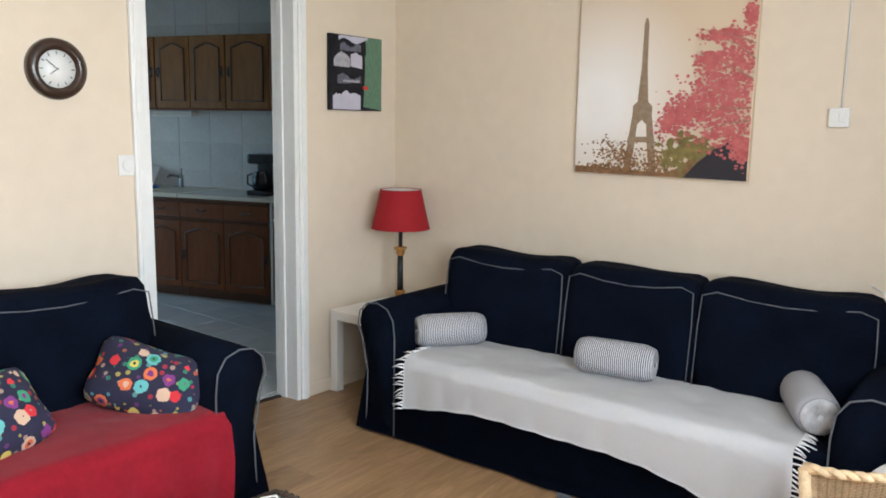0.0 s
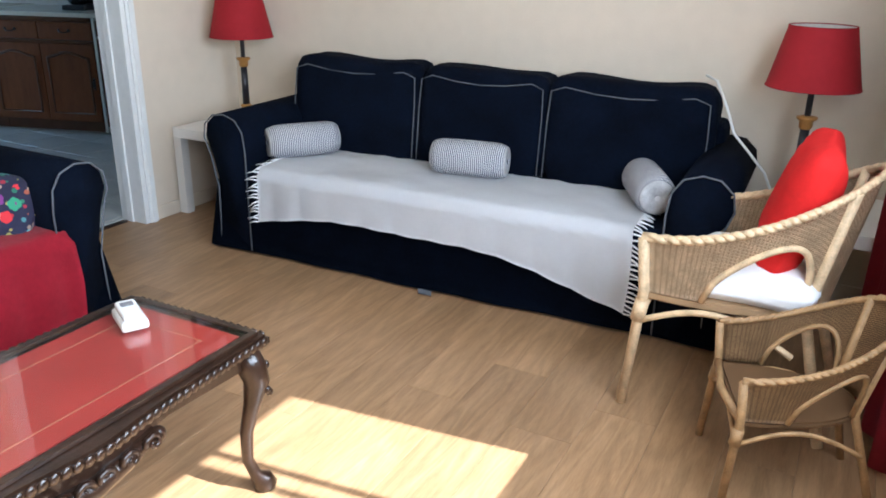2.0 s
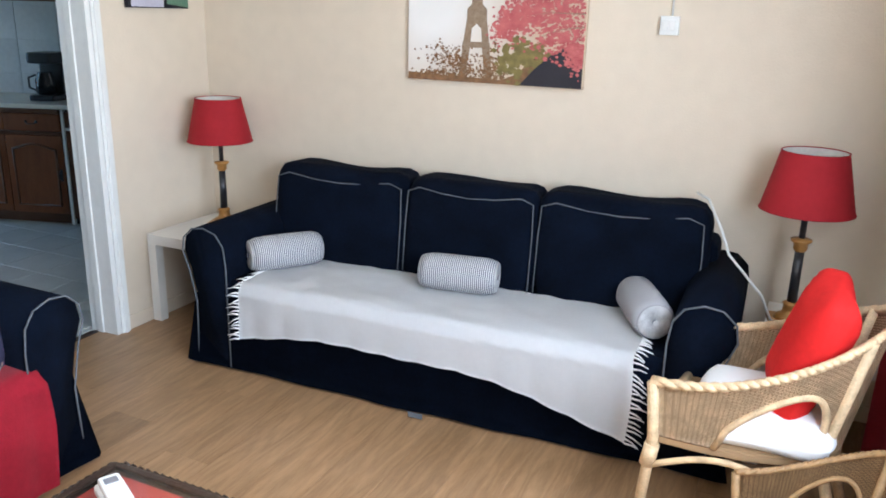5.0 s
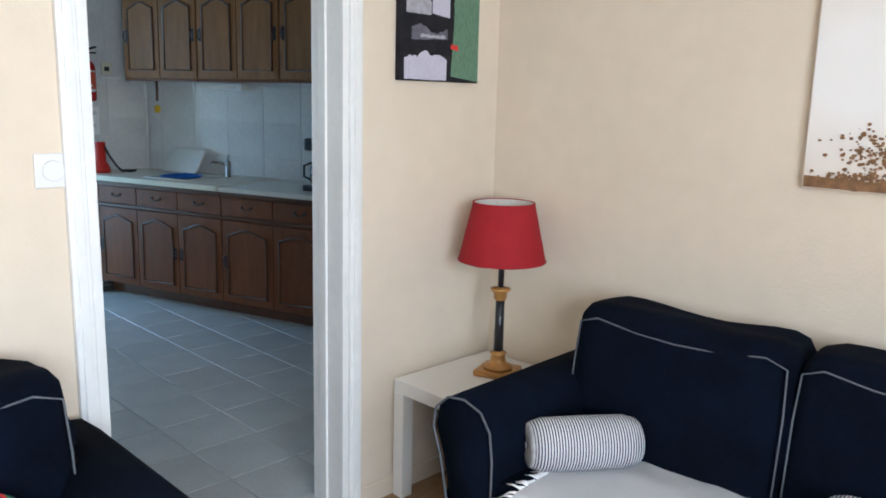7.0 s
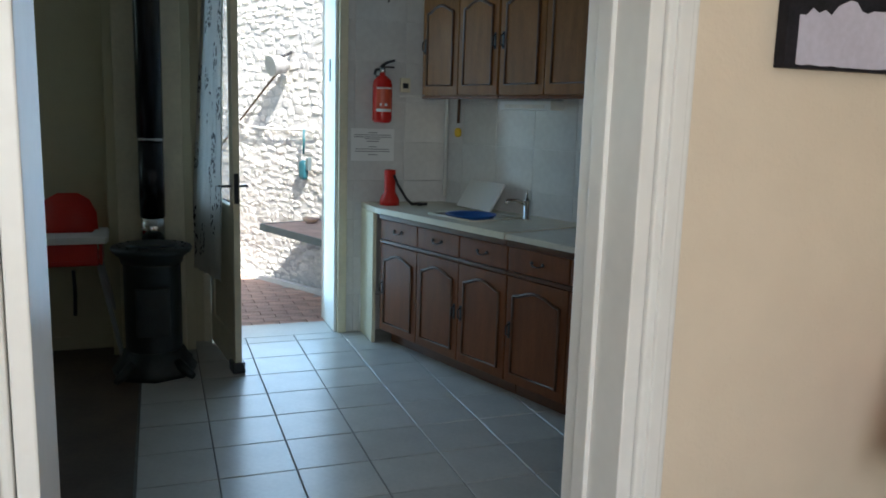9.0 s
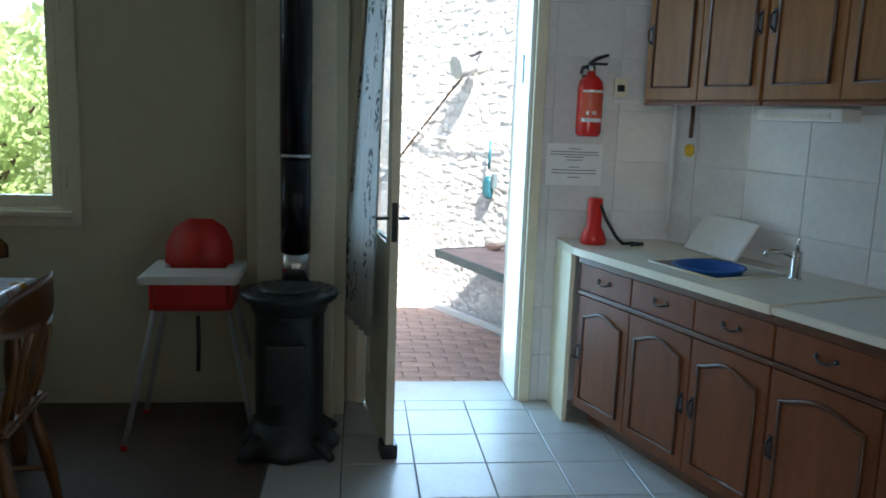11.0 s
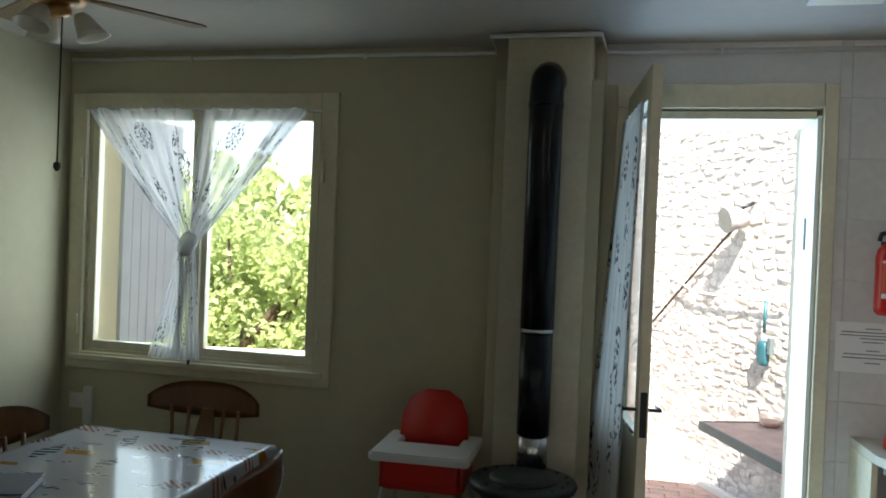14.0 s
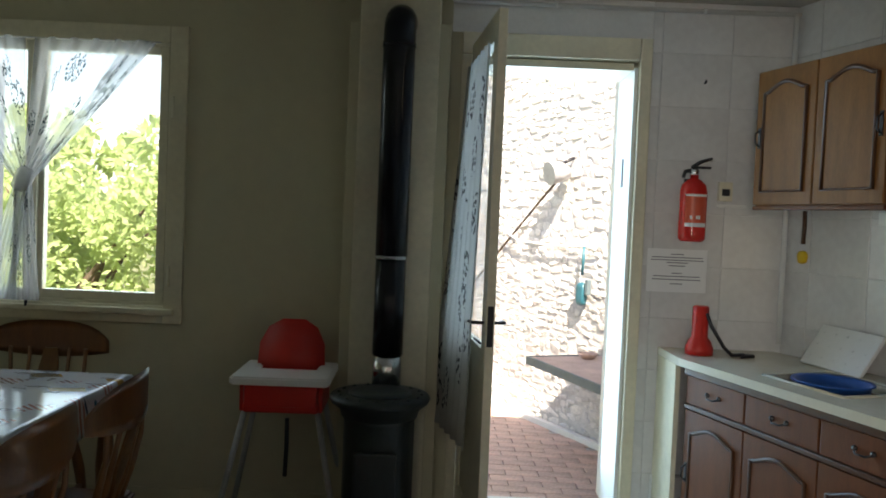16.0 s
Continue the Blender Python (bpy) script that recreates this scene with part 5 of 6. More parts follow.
part("spout", tube([(0, 0, 0.09), (-0.02, -0.06, 0.115), (-0.035, -0.12, 0.115), (-0.037, -0.13, 0.095)], 0.011, 10), M_steel, tp)
part("lever", tube([(0, 0, 0.115), (0.008, -0.01, 0.14), (0.02, -0.02, 0.175)], 0.007, 8), M_steel, tp)
bd = thing("drainer_board", KB @ pose(0.34, 0.58, 0.885, 0, 0, 0), "white ridged drainer board propped against the wall", "drainer")
bm = box(-0.19, 0.19, -0.008, 0.008, 0, 0.20, 0.006)
for k in range(5):
    for j in range(3):
        box(-0.15 + k * 0.075 - 0.004, -0.15 + k * 0.075 + 0.004, -0.011, -0.007, 0.04 + j * 0.06, 0.046 + j * 0.06, bm=bm)
bmesh.ops.transform(bm, matrix=pose(0, -0.09, 0.004, -32, 0, -8), verts=bm.verts[:])
part("board", bm, M_wplastic, bd)
tc = thing("torch", pose(3.70, 6.93, 0.861, 0, 0, 30), "red handheld torch standing on its head", "torch")
part("body", lathe([(0.062, 0), (0.062, 0.03), (0.05, 0.06), (0.036, 0.08), (0.036, 0.215), (0.03, 0.22)], 20), M_rplastic, tc)
part("strap", tube([(0.0, -0.034, 0.19), (0.02, -0.05, 0.13), (0.07, -0.08, 0.04), (0.10, -0.10, 0.006), (0.16, -0.11, 0.006), (0.18, -0.15, 0.006), (0.10, -0.15, 0.006), (0.17, -0.13, 0.008)], 0.009, 6), M_black, tc, "black carrying strap")


def wall_unit(x0, widths, label, z0=1.535, z1=2.12):
    w = sum(widths)
    u = thing("wall_cabinet", KD @ pose(x0, 0, 0), label, "kitchen cabinet", "oak wall cabinets")
    y = 0.295
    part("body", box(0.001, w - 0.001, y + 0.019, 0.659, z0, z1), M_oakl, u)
    part("bottom_rail", box(0.0, w, y + 0.003, y + 0.03, z0 - 0.012, z0 + 0.004, 0.004), M_oak, u)
    x = 0
    for i, ww in enumerate(widths):
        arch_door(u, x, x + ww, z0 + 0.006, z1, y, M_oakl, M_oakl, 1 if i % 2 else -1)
        x += ww
    return u


wall_unit(0.11, (0.345, 0.345), "light oak wall cabinet with two arched doors")
wall_unit(0.81, (0.345, 0.345), "light oak wall cabinet above the sink")
wall_unit(1.51, (0.40, 0.40), "light oak wall cabinet with two arched doors")
wall_unit(2.32, (0.40, 0.40), "light oak wall cabinet at the end of the run")
st = thing("strip_light", KD @ pose(0.75, 0.60, 1.50), "white under-cabinet strip light, off", "light fitting")
part("housing", box(-0.21, 0.21, -0.05, 0.055, -0.03, 0.022, 0.006), M_wplastic, st)
part("diffuser", box(-0.16, 0.16, -0.054, -0.05, -0.02, 0.0), M_shadein, st)
cu = thing("under_cabinet_cord", KD @ pose(0.07, 0.62, 1.32), "yellow tag hanging on a dark cord below the cabinet", "cord")
part("cord", tube([(0, 0, 0.06), (0.004, 0, 0.15), (-0.01, 0.01, 0.21)], 0.010, 6), M_oakd, cu)
part("tag", soft_box(0.055, 0.03, 0.06, 0.9, 4), M_yel, cu)
cm = thing("coffee_maker", KB @ pose(1.80, 0.30, 0.879), "black filter coffee maker on the worktop", "coffee maker")
part("base", box(-0.09, 0.09, -0.12, 0.12, 0, 0.04, 0.012), M_black, cm)
part("column", box(-0.09, 0.09, 0.03, 0.12, 0.04, 0.26, 0.012), M_black, cm)
part("head", box(-0.09, 0.09, -0.11, 0.12, 0.26, 0.34, 0.02), M_black, cm)
part("jug", lathe([(0.05, 0.042), (0.068, 0.06), (0.066, 0.15), (0.045, 0.19), (0.05, 0.20)], 22, m=Matrix.Translation((0, -0.045, 0))), M_enamel, cm, "dark glass jug")
part("jug_handle", tube([(-0.06, -0.06, 0.18), (-0.11, -0.07, 0.16), (-0.11, -0.07, 0.09), (-0.065, -0.06, 0.07)], 0.008, 8), M_black, cm)


def extinguisher():
    e = thing("fire_extinguisher", pose(3.668, YK - 0.085, 1.37) @ Matrix.Diagonal((0.88, 0.88, 0.98, 1)), "red fire extinguisher hung on the wall", "fire extinguisher")
    part("cylinder", lathe([(0.055, 0.0), (0.068, 0.012), (0.070, 0.03), (0.070, 0.235), (0.062, 0.268), (0.035, 0.292), (0.022, 0.298), (0.022, 0.315)], 28), M_rext, e)
    part("neck", lathe([(0.02, 0.31), (0.024, 0.32), (0.024, 0.335), (0.012, 0.345)], 16), M_steel, e)
    part("lever", box(-0.02, 0.085, -0.010, 0.010, 0.345, 0.357, 0.004), M_black, e)
    hb = tube([(-0.01, 0, 0.352), (0.03, 0, 0.378), (0.09, 0, 0.395)], [0.011, 0.009, 0.007], 8)
    part("carry_handle", hb, M_black, e)
    part("hose", tube([(-0.02, 0, 0.335), (-0.05, 0, 0.33), (-0.058, 0.0, 0.30)], 0.010, 8), M_black, e)
    lm = mat("extinguisher_label", (0.66, 0.10, 0.05), 0.4, 0.05)
    n = 16

    def band(z0, z1, m, nm, r=0.0708, a0=-140, a1=-40):
        bm = bmesh.new()
        vs = [[bm.verts.new((r * math.cos(radians(a0 + (a1 - a0) * i / n)), r * math.sin(radians(a0 + (a1 - a0) * i / n)), z)) for i in range(n + 1)] for z in (z0, z1)]
        for i in range(n):
            bm.faces.new((vs[0][i], vs[0][i + 1], vs[1][i + 1], vs[1][i]))
        part(nm, bm, m, e)
    band(0.07, 0.225, lm, "label")
    band(0.212, 0.222, M_paper, "label_band", 0.0714)
    band(0.070, 0.088, M_paper, "label_band", 0.0714)
    for k, (a0, a1) in enumerate(((-118, -108), (-92, -84), (-82, -74))):
        band(0.105, 0.122, M_paper, "label_mark", 0.0714, a0, a1)
    part("bracket", box(-0.03, 0.03, 0.068, 0.083, 0.18, 0.30, 0.002), M_black, e)


extinguisher()
no = thing("wall_notice", pose(3.63, YK - 0.010, 1.125, 0, 0, 0), "sheet of paper with printed lines on the wall", "notice")
part("sheet", box(-0.142, 0.142, -0.002, 0.0, 0, 0.205), M_paper, no)
for z, a, b in ((0.18, -0.03, 0.03), (0.165, -0.12, 0.12), (0.152, -0.125, 0.125), (0.140, -0.05, 0.05), (0.125, -0.04, 0.04), (0.09, -0.025, 0.025), (0.075, -0.11, 0.11), (0.06, -0.115, 0.115), (0.04, -0.03, 0.03)):
    part("text_line", box(a, b, -0.0028, -0.002, z - 0.0022, z + 0.0022), M_ink, no)
th = thing("thermostat", pose(3.835, YK - 0.008, 1.61), "small cream thermostat on the wall", "thermostat")
part("case", box(-0.032, 0.032, -0.028, 0, -0.045, 0.045, 0.004), M_cpaint, th)
part("window", box(-0.018, 0.018, -0.0295, -0.028, -0.02, 0.012), M_black, th)
part("duct", box(-0.03, 0.11, -0.014, 0, -0.075, -0.06, 0.002), M_wplastic, th)
nl = thing("wall_hook", pose(3.717, YK - 0.006, 2.117), "tiny dark hook in the wall", "hook")
part("pin", tube([(0, 0.004, 0), (0, -0.02, 0.0), (0, -0.024, 0.012)], 0.005, 6), M_black, nl)


def stove():
    s = thing("stove", pose(2.285, 6.57, 0) @ Matrix.Diagonal((1, 1, 1.07, 1)), "dark green cast-iron wood stove on flared feet", "stove")
    part("base", lathe([(0.21, 0.0), (0.22, 0.03), (0.18, 0.08), (0.155, 0.13)], 8), M_castg, s)
    for k in range(4):
        a = math.pi / 4 + k * math.pi / 2
        part("foot", tube([(0.16 * math.cos(a), 0.16 * math.sin(a), 0.06), (0.27 * math.cos(a), 0.27 * math.sin(a), 0.016)], [0.04, 0.016], 8), M_castg, s)
    part("body", lathe([(0.15, 0.10), (0.145, 0.12), (0.145, 0.555), (0.155, 0.57)], 12), M_castg, s)
    part("door", box(-0.085, 0.085, -0.16, -0.13, 0.22, 0.46, 0.008), M_castg, s)
    part("collar", lathe([(0.155, 0.57), (0.165, 0.60), (0.20, 0.625), (0.208, 0.64), (0.20, 0.652), (0.12, 0.655)], 32), M_castg, s)
    bm = lathe([(0.13, 0.652), (0.13, 0.662), (0.10, 0.668), (0.001, 0.668)], 28)
    for k in range(16):
        a = 2 * math.pi * k / 16
        bmesh.ops.create_icosphere(bm, subdivisions=1, radius=0.009, matrix=Matrix.Translation((0.17 * math.cos(a), 0.17 * math.sin(a), 0.652)))
    part("lid", bm, M_castg, s)
    return s


stove()
fl = thing("flue_pipe", pose(2.295, 6.755, 0), "glossy black enamel flue pipe with an elbow", "flue pipe")
part("lower_pipe", tube([(0, 0, 0.695), (0, 0, 0.83)], 0.062, 24), M_steel, fl, "bare metal sleeve")
part("pipe", tube([(0, 0, 0.83), (0, 0, 1.25)], 0.066, 24), M_enamel, fl)
part("joint_ring", tube([(0, 0, 1.244), (0, 0, 1.258)], 0.069, 24), M_steel, fl)
part("pipe", tube([(0, 0, 1.258), (0, 0, 2.17), (0, 0.006, 2.22), (0, 0.03, 2.26), (0, 0.07, 2.28), (0, 0.14, 2.282)], 0.069, 24), M_enamel, fl)
part("elbow_ring", tube([(0, 0, 2.15), (0, 0, 2.17)], 0.072, 24), M_enamel, fl)


def high_chair():
    h = thing("high_chair", pose(1.862, 6.762, 0, 0, 0, 2), "red plastic high chair with a white tray", "high chair")
    back = [(-0.13, 0.60), (0.13, 0.60), (0.15, 0.75), (0.145, 0.84), (0.11, 0.91), (0.05, 0.945), (-0.05, 0.945), (-0.11, 0.91), (-0.145, 0.84), (-0.15, 0.75)]
    bm = prism(back, 0.10, 0.116, "y", None, 0.006)
    for v in bm.verts:
        v.co.y += 0.15 * (v.co.z - 0.6) - 0.9 * v.co.x ** 2
    part("backrest", smooth(bm), M_rplastic, h)
    part("seat", box(-0.16, 0.16, -0.15, 0.14, 0.585, 0.63, 0.02, 3), M_rplastic, h)
    for sx in (-1, 1):
        part("side", box(sx * 0.165 - 0.008, sx * 0.165 + 0.008, -0.14, 0.13, 0.59, 0.705, 0.006), M_rplastic, h)
    part("front_panel", box(-0.15, 0.15, -0.16, -0.145, 0.615, 0.705, 0.006), M_rplastic, h)
    bm = prism([(-0.19, -0.205), (0.19, -0.205), (0.205, -0.19), (0.205, 0.19), (0.125, 0.19), (0.125, 0.0), (-0.125, 0.0), (-0.125, 0.19), (-0.205, 0.19), (-0.205, -0.19)], 0.712, 0.747, "z", None, 0.007)
    part("tray", bm, M_wplastic, h, "white plastic tray")
    for sx in (-1, 1):
        for sy in (-1, 1):
            lg = part("leg", tube([(sx * 0.15, sy * 0.12, 0.60), (sx * 0.275, sy * 0.215, 0.0)], 0.0125, 10), M_grey, h, "grey metal leg")
            part("foot_cap", tube([(sx * 0.271, sy * 0.212, 0.02), (sx * 0.276, sy * 0.216, 0.0)], 0.016, 10), M_rplastic, lg)
    part("strap", tube([(0.03, -0.15, 0.57), (0.035, -0.17, 0.45), (0.03, -0.165, 0.33)], 0.010, 6), M_black, h, "dark hanging strap")


high_chair()


def print_cloth():
    """White oilcloth with scattered coloured leaves and triangles."""
    m = mat("printed_oilcloth", (0.84, 0.84, 0.86), 0.15, 0.03, 4, spec=0.9, coat=0.6)
    t = m.node_tree
    co = node_of(m, "ShaderNodeTexCoord")
    prev = node_of(m, "ShaderNodeValToRGB").outputs[0]
    for k, (col, sc, lim, off, st) in enumerate((((0.62, 0.33, 0.05), 3.0, 0.15, 3.0, (1, 2.2, 1)), ((0.03, 0.20, 0.26), 3.4, 0.17, 9.0, (2.4, 1, 1)), ((0.55, 0.24, 0.20), 3.2, 0.17, 17.0, (1.4, 2, 1)), ((0.10, 0.14, 0.20), 5.0, 0.13, 28.0, (1, 3, 1)))):
        mp = t.nodes.new("ShaderNodeMapping")
        mp.inputs["Location"].default_value = (off, off * 0.7, 0)
        mp.inputs["Rotation"].default_value = (0, 0, 0.5 + k)
        mp.inputs["Scale"].default_value = st
        vo = t.nodes.new("ShaderNodeTexVoronoi")
        vo.inputs["Scale"].default_value = sc
        vo.distance = "MANHATTAN"
        wv = t.nodes.new("ShaderNodeTexWave")
        wv.inputs["Scale"].default_value = 9
        wv.inputs["Distortion"].default_value = 1.5
        lt = t.nodes.new("ShaderNodeMath")
        lt.operation, lt.inputs[1].default_value = "LESS_THAN", lim * 2.5
        gt = t.nodes.new("ShaderNodeMath")
        gt.operation, gt.inputs[1].default_value = "GREATER_THAN", 0.0 if k == 0 else 0.45
        mu = t.nodes.new("ShaderNodeMath")
        mu.operation = "MULTIPLY"
        mx = t.nodes.new("ShaderNodeMix")
        mx.data_type = "RGBA"
        t.links.new(co.outputs["Object"], mp.inputs[0])
        t.links.new(mp.outputs[0], vo.inputs["Vector"])
        t.links.new(mp.outputs[0], wv.inputs["Vector"])
        t.links.new(vo.outputs["Distance"], lt.inputs[0])
        t.links.new(wv.outputs["Fac"], gt.inputs[0])
        t.links.new(lt.outputs[0], mu.inputs[0])
        t.links.new(gt.outputs[0], mu.inputs[1])
        t.links.new(mu.outputs[0], mx.inputs["Factor"])
        t.links.new(prev, mx.inputs["A"])
        mx.inputs["B"].default_value = (*col, 1)
        prev = mx.outputs["Result"]
    t.links.new(prev, t.nodes["Principled BSDF"].inputs["Base Color"])
    return m


TX0, TX1, TY0, TY1, TZ = 0.42, 1.29, 4.95, 6.50, 0.75
tb = thing("dining_table", pose(0, 0, 0), "rectangular pine dining table under an oilcloth", "table")
part("tabletop", box(TX0 + 0.01, TX1 - 0.01, TY0 + 0.01, TY1 - 0.01, TZ - 0.035, TZ - 0.004, 0.006), M_pine, tb)
for x in (TX0 + 0.07, TX1 - 0.07):
    for y in (TY0 + 0.07, TY1 - 0.07):
        part("leg", lathe([(0.028, 0), (0.034, 0.08), (0.026, 0.14), (0.036, 0.40), (0.028, 0.52), (0.038, 0.56), (0.038, TZ - 0.036)], 14, m=Matrix.Translation((x, y, 0))), M_pine, tb)
part("apron", box(TX0 + 0.09, TX1 - 0.09, TY0 + 0.09, TY1 - 0.09, TZ - 0.11, TZ - 0.036), M_pine, tb)
cl = thing("tablecloth", pose(0, 0, 0), "shiny white oilcloth printed with coloured leaves", "tablecloth")


def cloth(u, v):
    a, b = (u - 0.5) * 2, (v - 0.5) * 2
    hang = 0.13
    w, l = (TX1 - TX0) / 2 + 0.004, (TY1 - TY0) / 2 + 0.004
    x, y = a * (w + hang), b * (l + hang)
    dx, dy = max(0, abs(x) - w), max(0, abs(y) - l)
    d = max(dx, dy)
    flare = 0.02 * math.sin((x * 9 if dy > dx else y * 9)) * d / hang
    px = math.copysign(min(abs(x), w) + (0.10 * dx + abs(flare) if dx > 0 else 0), x)
    py = math.copysign(min(abs(y), l) + (0.10 * dy + abs(flare) if dy > 0 else 0), y)
    return ((TX0 + TX1) / 2 + px, (TY0 + TY1) / 2 + py, TZ + 0.002 - d * 0.97 - 0.0015 * abs(math.sin(y * 7)))


part("cloth", sheet(cloth, 60, 90, 0.002), print_cloth(), cl)
bi = thing("binder", pose(0.72, 5.62, TZ + 0.004, 0, 0, 24), "dark blue ring binder on the table", "binder")
part("cover", box(-0.15, 0.15, -0.11, 0.11, 0, 0.004, 0.001), M_binder, bi)
part("pages", box(-0.14, 0.145, -0.105, 0.105, 0.0045, 0.028), M_paper, bi)
part("cover", box(-0.15, 0.15, -0.11, 0.11, 0.0285, 0.033, 0.001), M_binder, bi)
part("spine", box(-0.154, -0.1505, -0.11, 0.11, 0, 0.033, 0.001), M_binder, bi)


def dining_chair(m, label="varnished pine farmhouse chair with a curved crest rail"):
    """Local -y is the front."""
    c = thing("dining_chair", m, label, "chair", "chairs round the table")
    part("seat", prism([(-0.20, 0.18), (-0.22, -0.05), (-0.21, -0.19), (-0.12, -0.225), (0.12, -0.225), (0.21, -0.19), (0.22, -0.05), (0.20, 0.18)], 0.42, 0.45, "z", None, 0.010), M_pine, c)
    n = 22

    def crest(u, v):
        x = -0.285 + 0.57 * u
        k = (u - 0.5) * 2
        top = 0.895 - 0.055 * k ** 4 - 0.02 * k * k
        bot = 0.75 + 0.015 * k * k - 0.02 * (1 - k * k)
        return (x, 0.245 - 0.06 * k * k, bot + (top - bot) * v)
    bm = sheet(crest, n, 5, 0.024)
    part("crest_rail", bm, M_pine, c)
    for k, x in enumerate((-0.17, -0.09, 0.09, 0.17)):
        yb = 0.235 - 0.055 * (x / 0.245) ** 2
        part("spindle", tube([(x * 0.85, 0.15, 0.445), (x * 0.92, 0.175, 0.54), (x * 0.97, 0.205, 0.66), (x, yb, 0.775)], [0.010, 0.014, 0.009, 0.009], 8), M_pine, c)
    bm = prism([(-0.03, 0.445), (0.03, 0.445), (0.022, 0.52), (0.055, 0.60), (0.045, 0.68), (0.03, 0.77), (-0.03, 0.77), (-0.045, 0.68), (-0.055, 0.60), (-0.022, 0.52)], 0.0, 0.012, "y", None, 0.003)
    for v in bm.verts:
        v.co.y += 0.15 + (v.co.z - 0.445) * 0.26
    part("splat", bm, M_pine, c)
    for sx in (-1, 1):
        part("leg", tube([(sx * 0.16, -0.15, 0.422), (sx * 0.18, -0.175, 0.25), (sx * 0.20, -0.20, 0.0)], [0.018, 0.024, 0.015], 10), M_pine, c)
        part("leg", tube([(sx * 0.15, 0.13, 0.422), (sx * 0.17, 0.17, 0.25), (sx * 0.19, 0.21, 0.0)], [0.018, 0.024, 0.015], 10), M_pine, c)
        part("stretcher", tube([(sx * 0.185, -0.18, 0.17), (sx * 0.178, 0.18, 0.17)], 0.011, 8), M_pine, c)
    part("stretcher", tube([(-0.18, 0, 0.17), (0.18, 0, 0.17)], 0.011, 8), M_pine, c)
    return c


DC = dining_chair(pose(0.76, 6.67, 0, 0, 0, 0))
copy_thing(DC, pose(1.33, 5.82, 0, 0, 0, -86))
copy_thing(DC, pose(1.325, 5.29, 0, 0, 0, -88))
copy_thing(DC, pose(0.565, 6.04, 0, 0, 0, 90))

fr = thing("refrigerator", pose(1.50, 4.15, 0), "white upright refrigerator by the kitchen doorway", "refrigerator")
part("body", box(-0.29, 0.27, -0.30, 0.28, 0.02, 1.70, 0.010), M_white, fr)
part("door", box(-0.29, 0.27, 0.285, 0.335, 0.05, 1.70, 0.014), M_white, fr)
part("base", box(-0.27, 0.25, -0.28, 0.26, 0, 0.02), M_black, fr)


def ceiling_fan():
    f = thing("ceiling_fan", pose(0.70, 5.90, CH) @ Matrix.Diagonal((1, 1, 0.75, 1)), "brown-bladed ceiling fan with frosted tulip lamps", "ceiling fan")
    part("canopy", lathe([(0.02, -0.10), (0.05, -0.06), (0.065, 0.0)], 24), M_brass, f)
    part("motor", lathe([(0.03, -0.19), (0.085, -0.175), (0.10, -0.14), (0.085, -0.11), (0.02, -0.10)], 28), M_brass, f)
    for k in range(4):
        a = 58 + 90 * k
        bm = prism([(0.09, -0.02), (0.16, -0.05), (0.50, -0.065), (0.535, -0.04), (0.535, 0.04), (0.50, 0.065), (0.16, 0.05), (0.09, 0.02)], -0.004, 0.004, "z", None, 0.002)
        bmesh.ops.transform(bm, matrix=pose(0, 0, -0.13, 0, 0, a) @ pose(0, 0, 0, 10, 0, 0), verts=bm.verts[:])
        part("blade", bm, M_pine, f, "brown wooden blade")
    part("lamp_hub", lathe([(0.02, -0.24), (0.045, -0.225), (0.045, -0.20), (0.03, -0.19)], 20), M_brass, f)
    for k in range(3):
        a = radians(30 + 120 * k)
        m = Matrix.Translation((0.07 * math.cos(a), 0.07 * math.sin(a), -0.215)) @ Matrix.Rotation(a, 4, "Z") @ Matrix.Rotation(radians(155), 4, "Y")
        part("glass_shade", lathe([(0.018, 0.0), (0.030, 0.02), (0.040, 0.055), (0.046, 0.085), (0.060, 0.115), (0.056, 0.113), (0.042, 0.085), (0.026, 0.02)], 18, m=m), M_frost, f, "frosted tulip shade")
    part("pull_cord", tube([(0.02, 0.0, -0.24), (0.02, 0, -0.90)], 0.003, 5), M_black, f)
    part("cord_knob", lathe([(0.004, -0.945), (0.012, -0.93), (0.012, -0.91), (0.004, -0.90)], 10, m=Matrix.Translation((0.02, 0, 0))), M_black, f)


ceiling_fan()
cp = thing("ceiling_light", pose(3.32, 6.38, CH), "flat square white ceiling light, off", "ceiling light")
part("frame", box(-0.12, 0.12, -0.12, 0.12, -0.035, 0, 0.006), M_wplastic, cp)
part("diffuser", box(-0.10, 0.10, -0.10, 0.10, -0.040, -0.0355, 0.002), M_frost, cp)
sk = thing("wall_socket", pose(-0.10, YK, 0.70), "white wall socket below the window", "socket")
part("plate", box(-0.04, 0.04, -0.012, 0, -0.04, 0.04, 0.004), M_wplastic, sk)
part("cover", box(0.05, 0.10, -0.03, 0, -0.12, 0.08, 0.012), M_wplastic, sk)


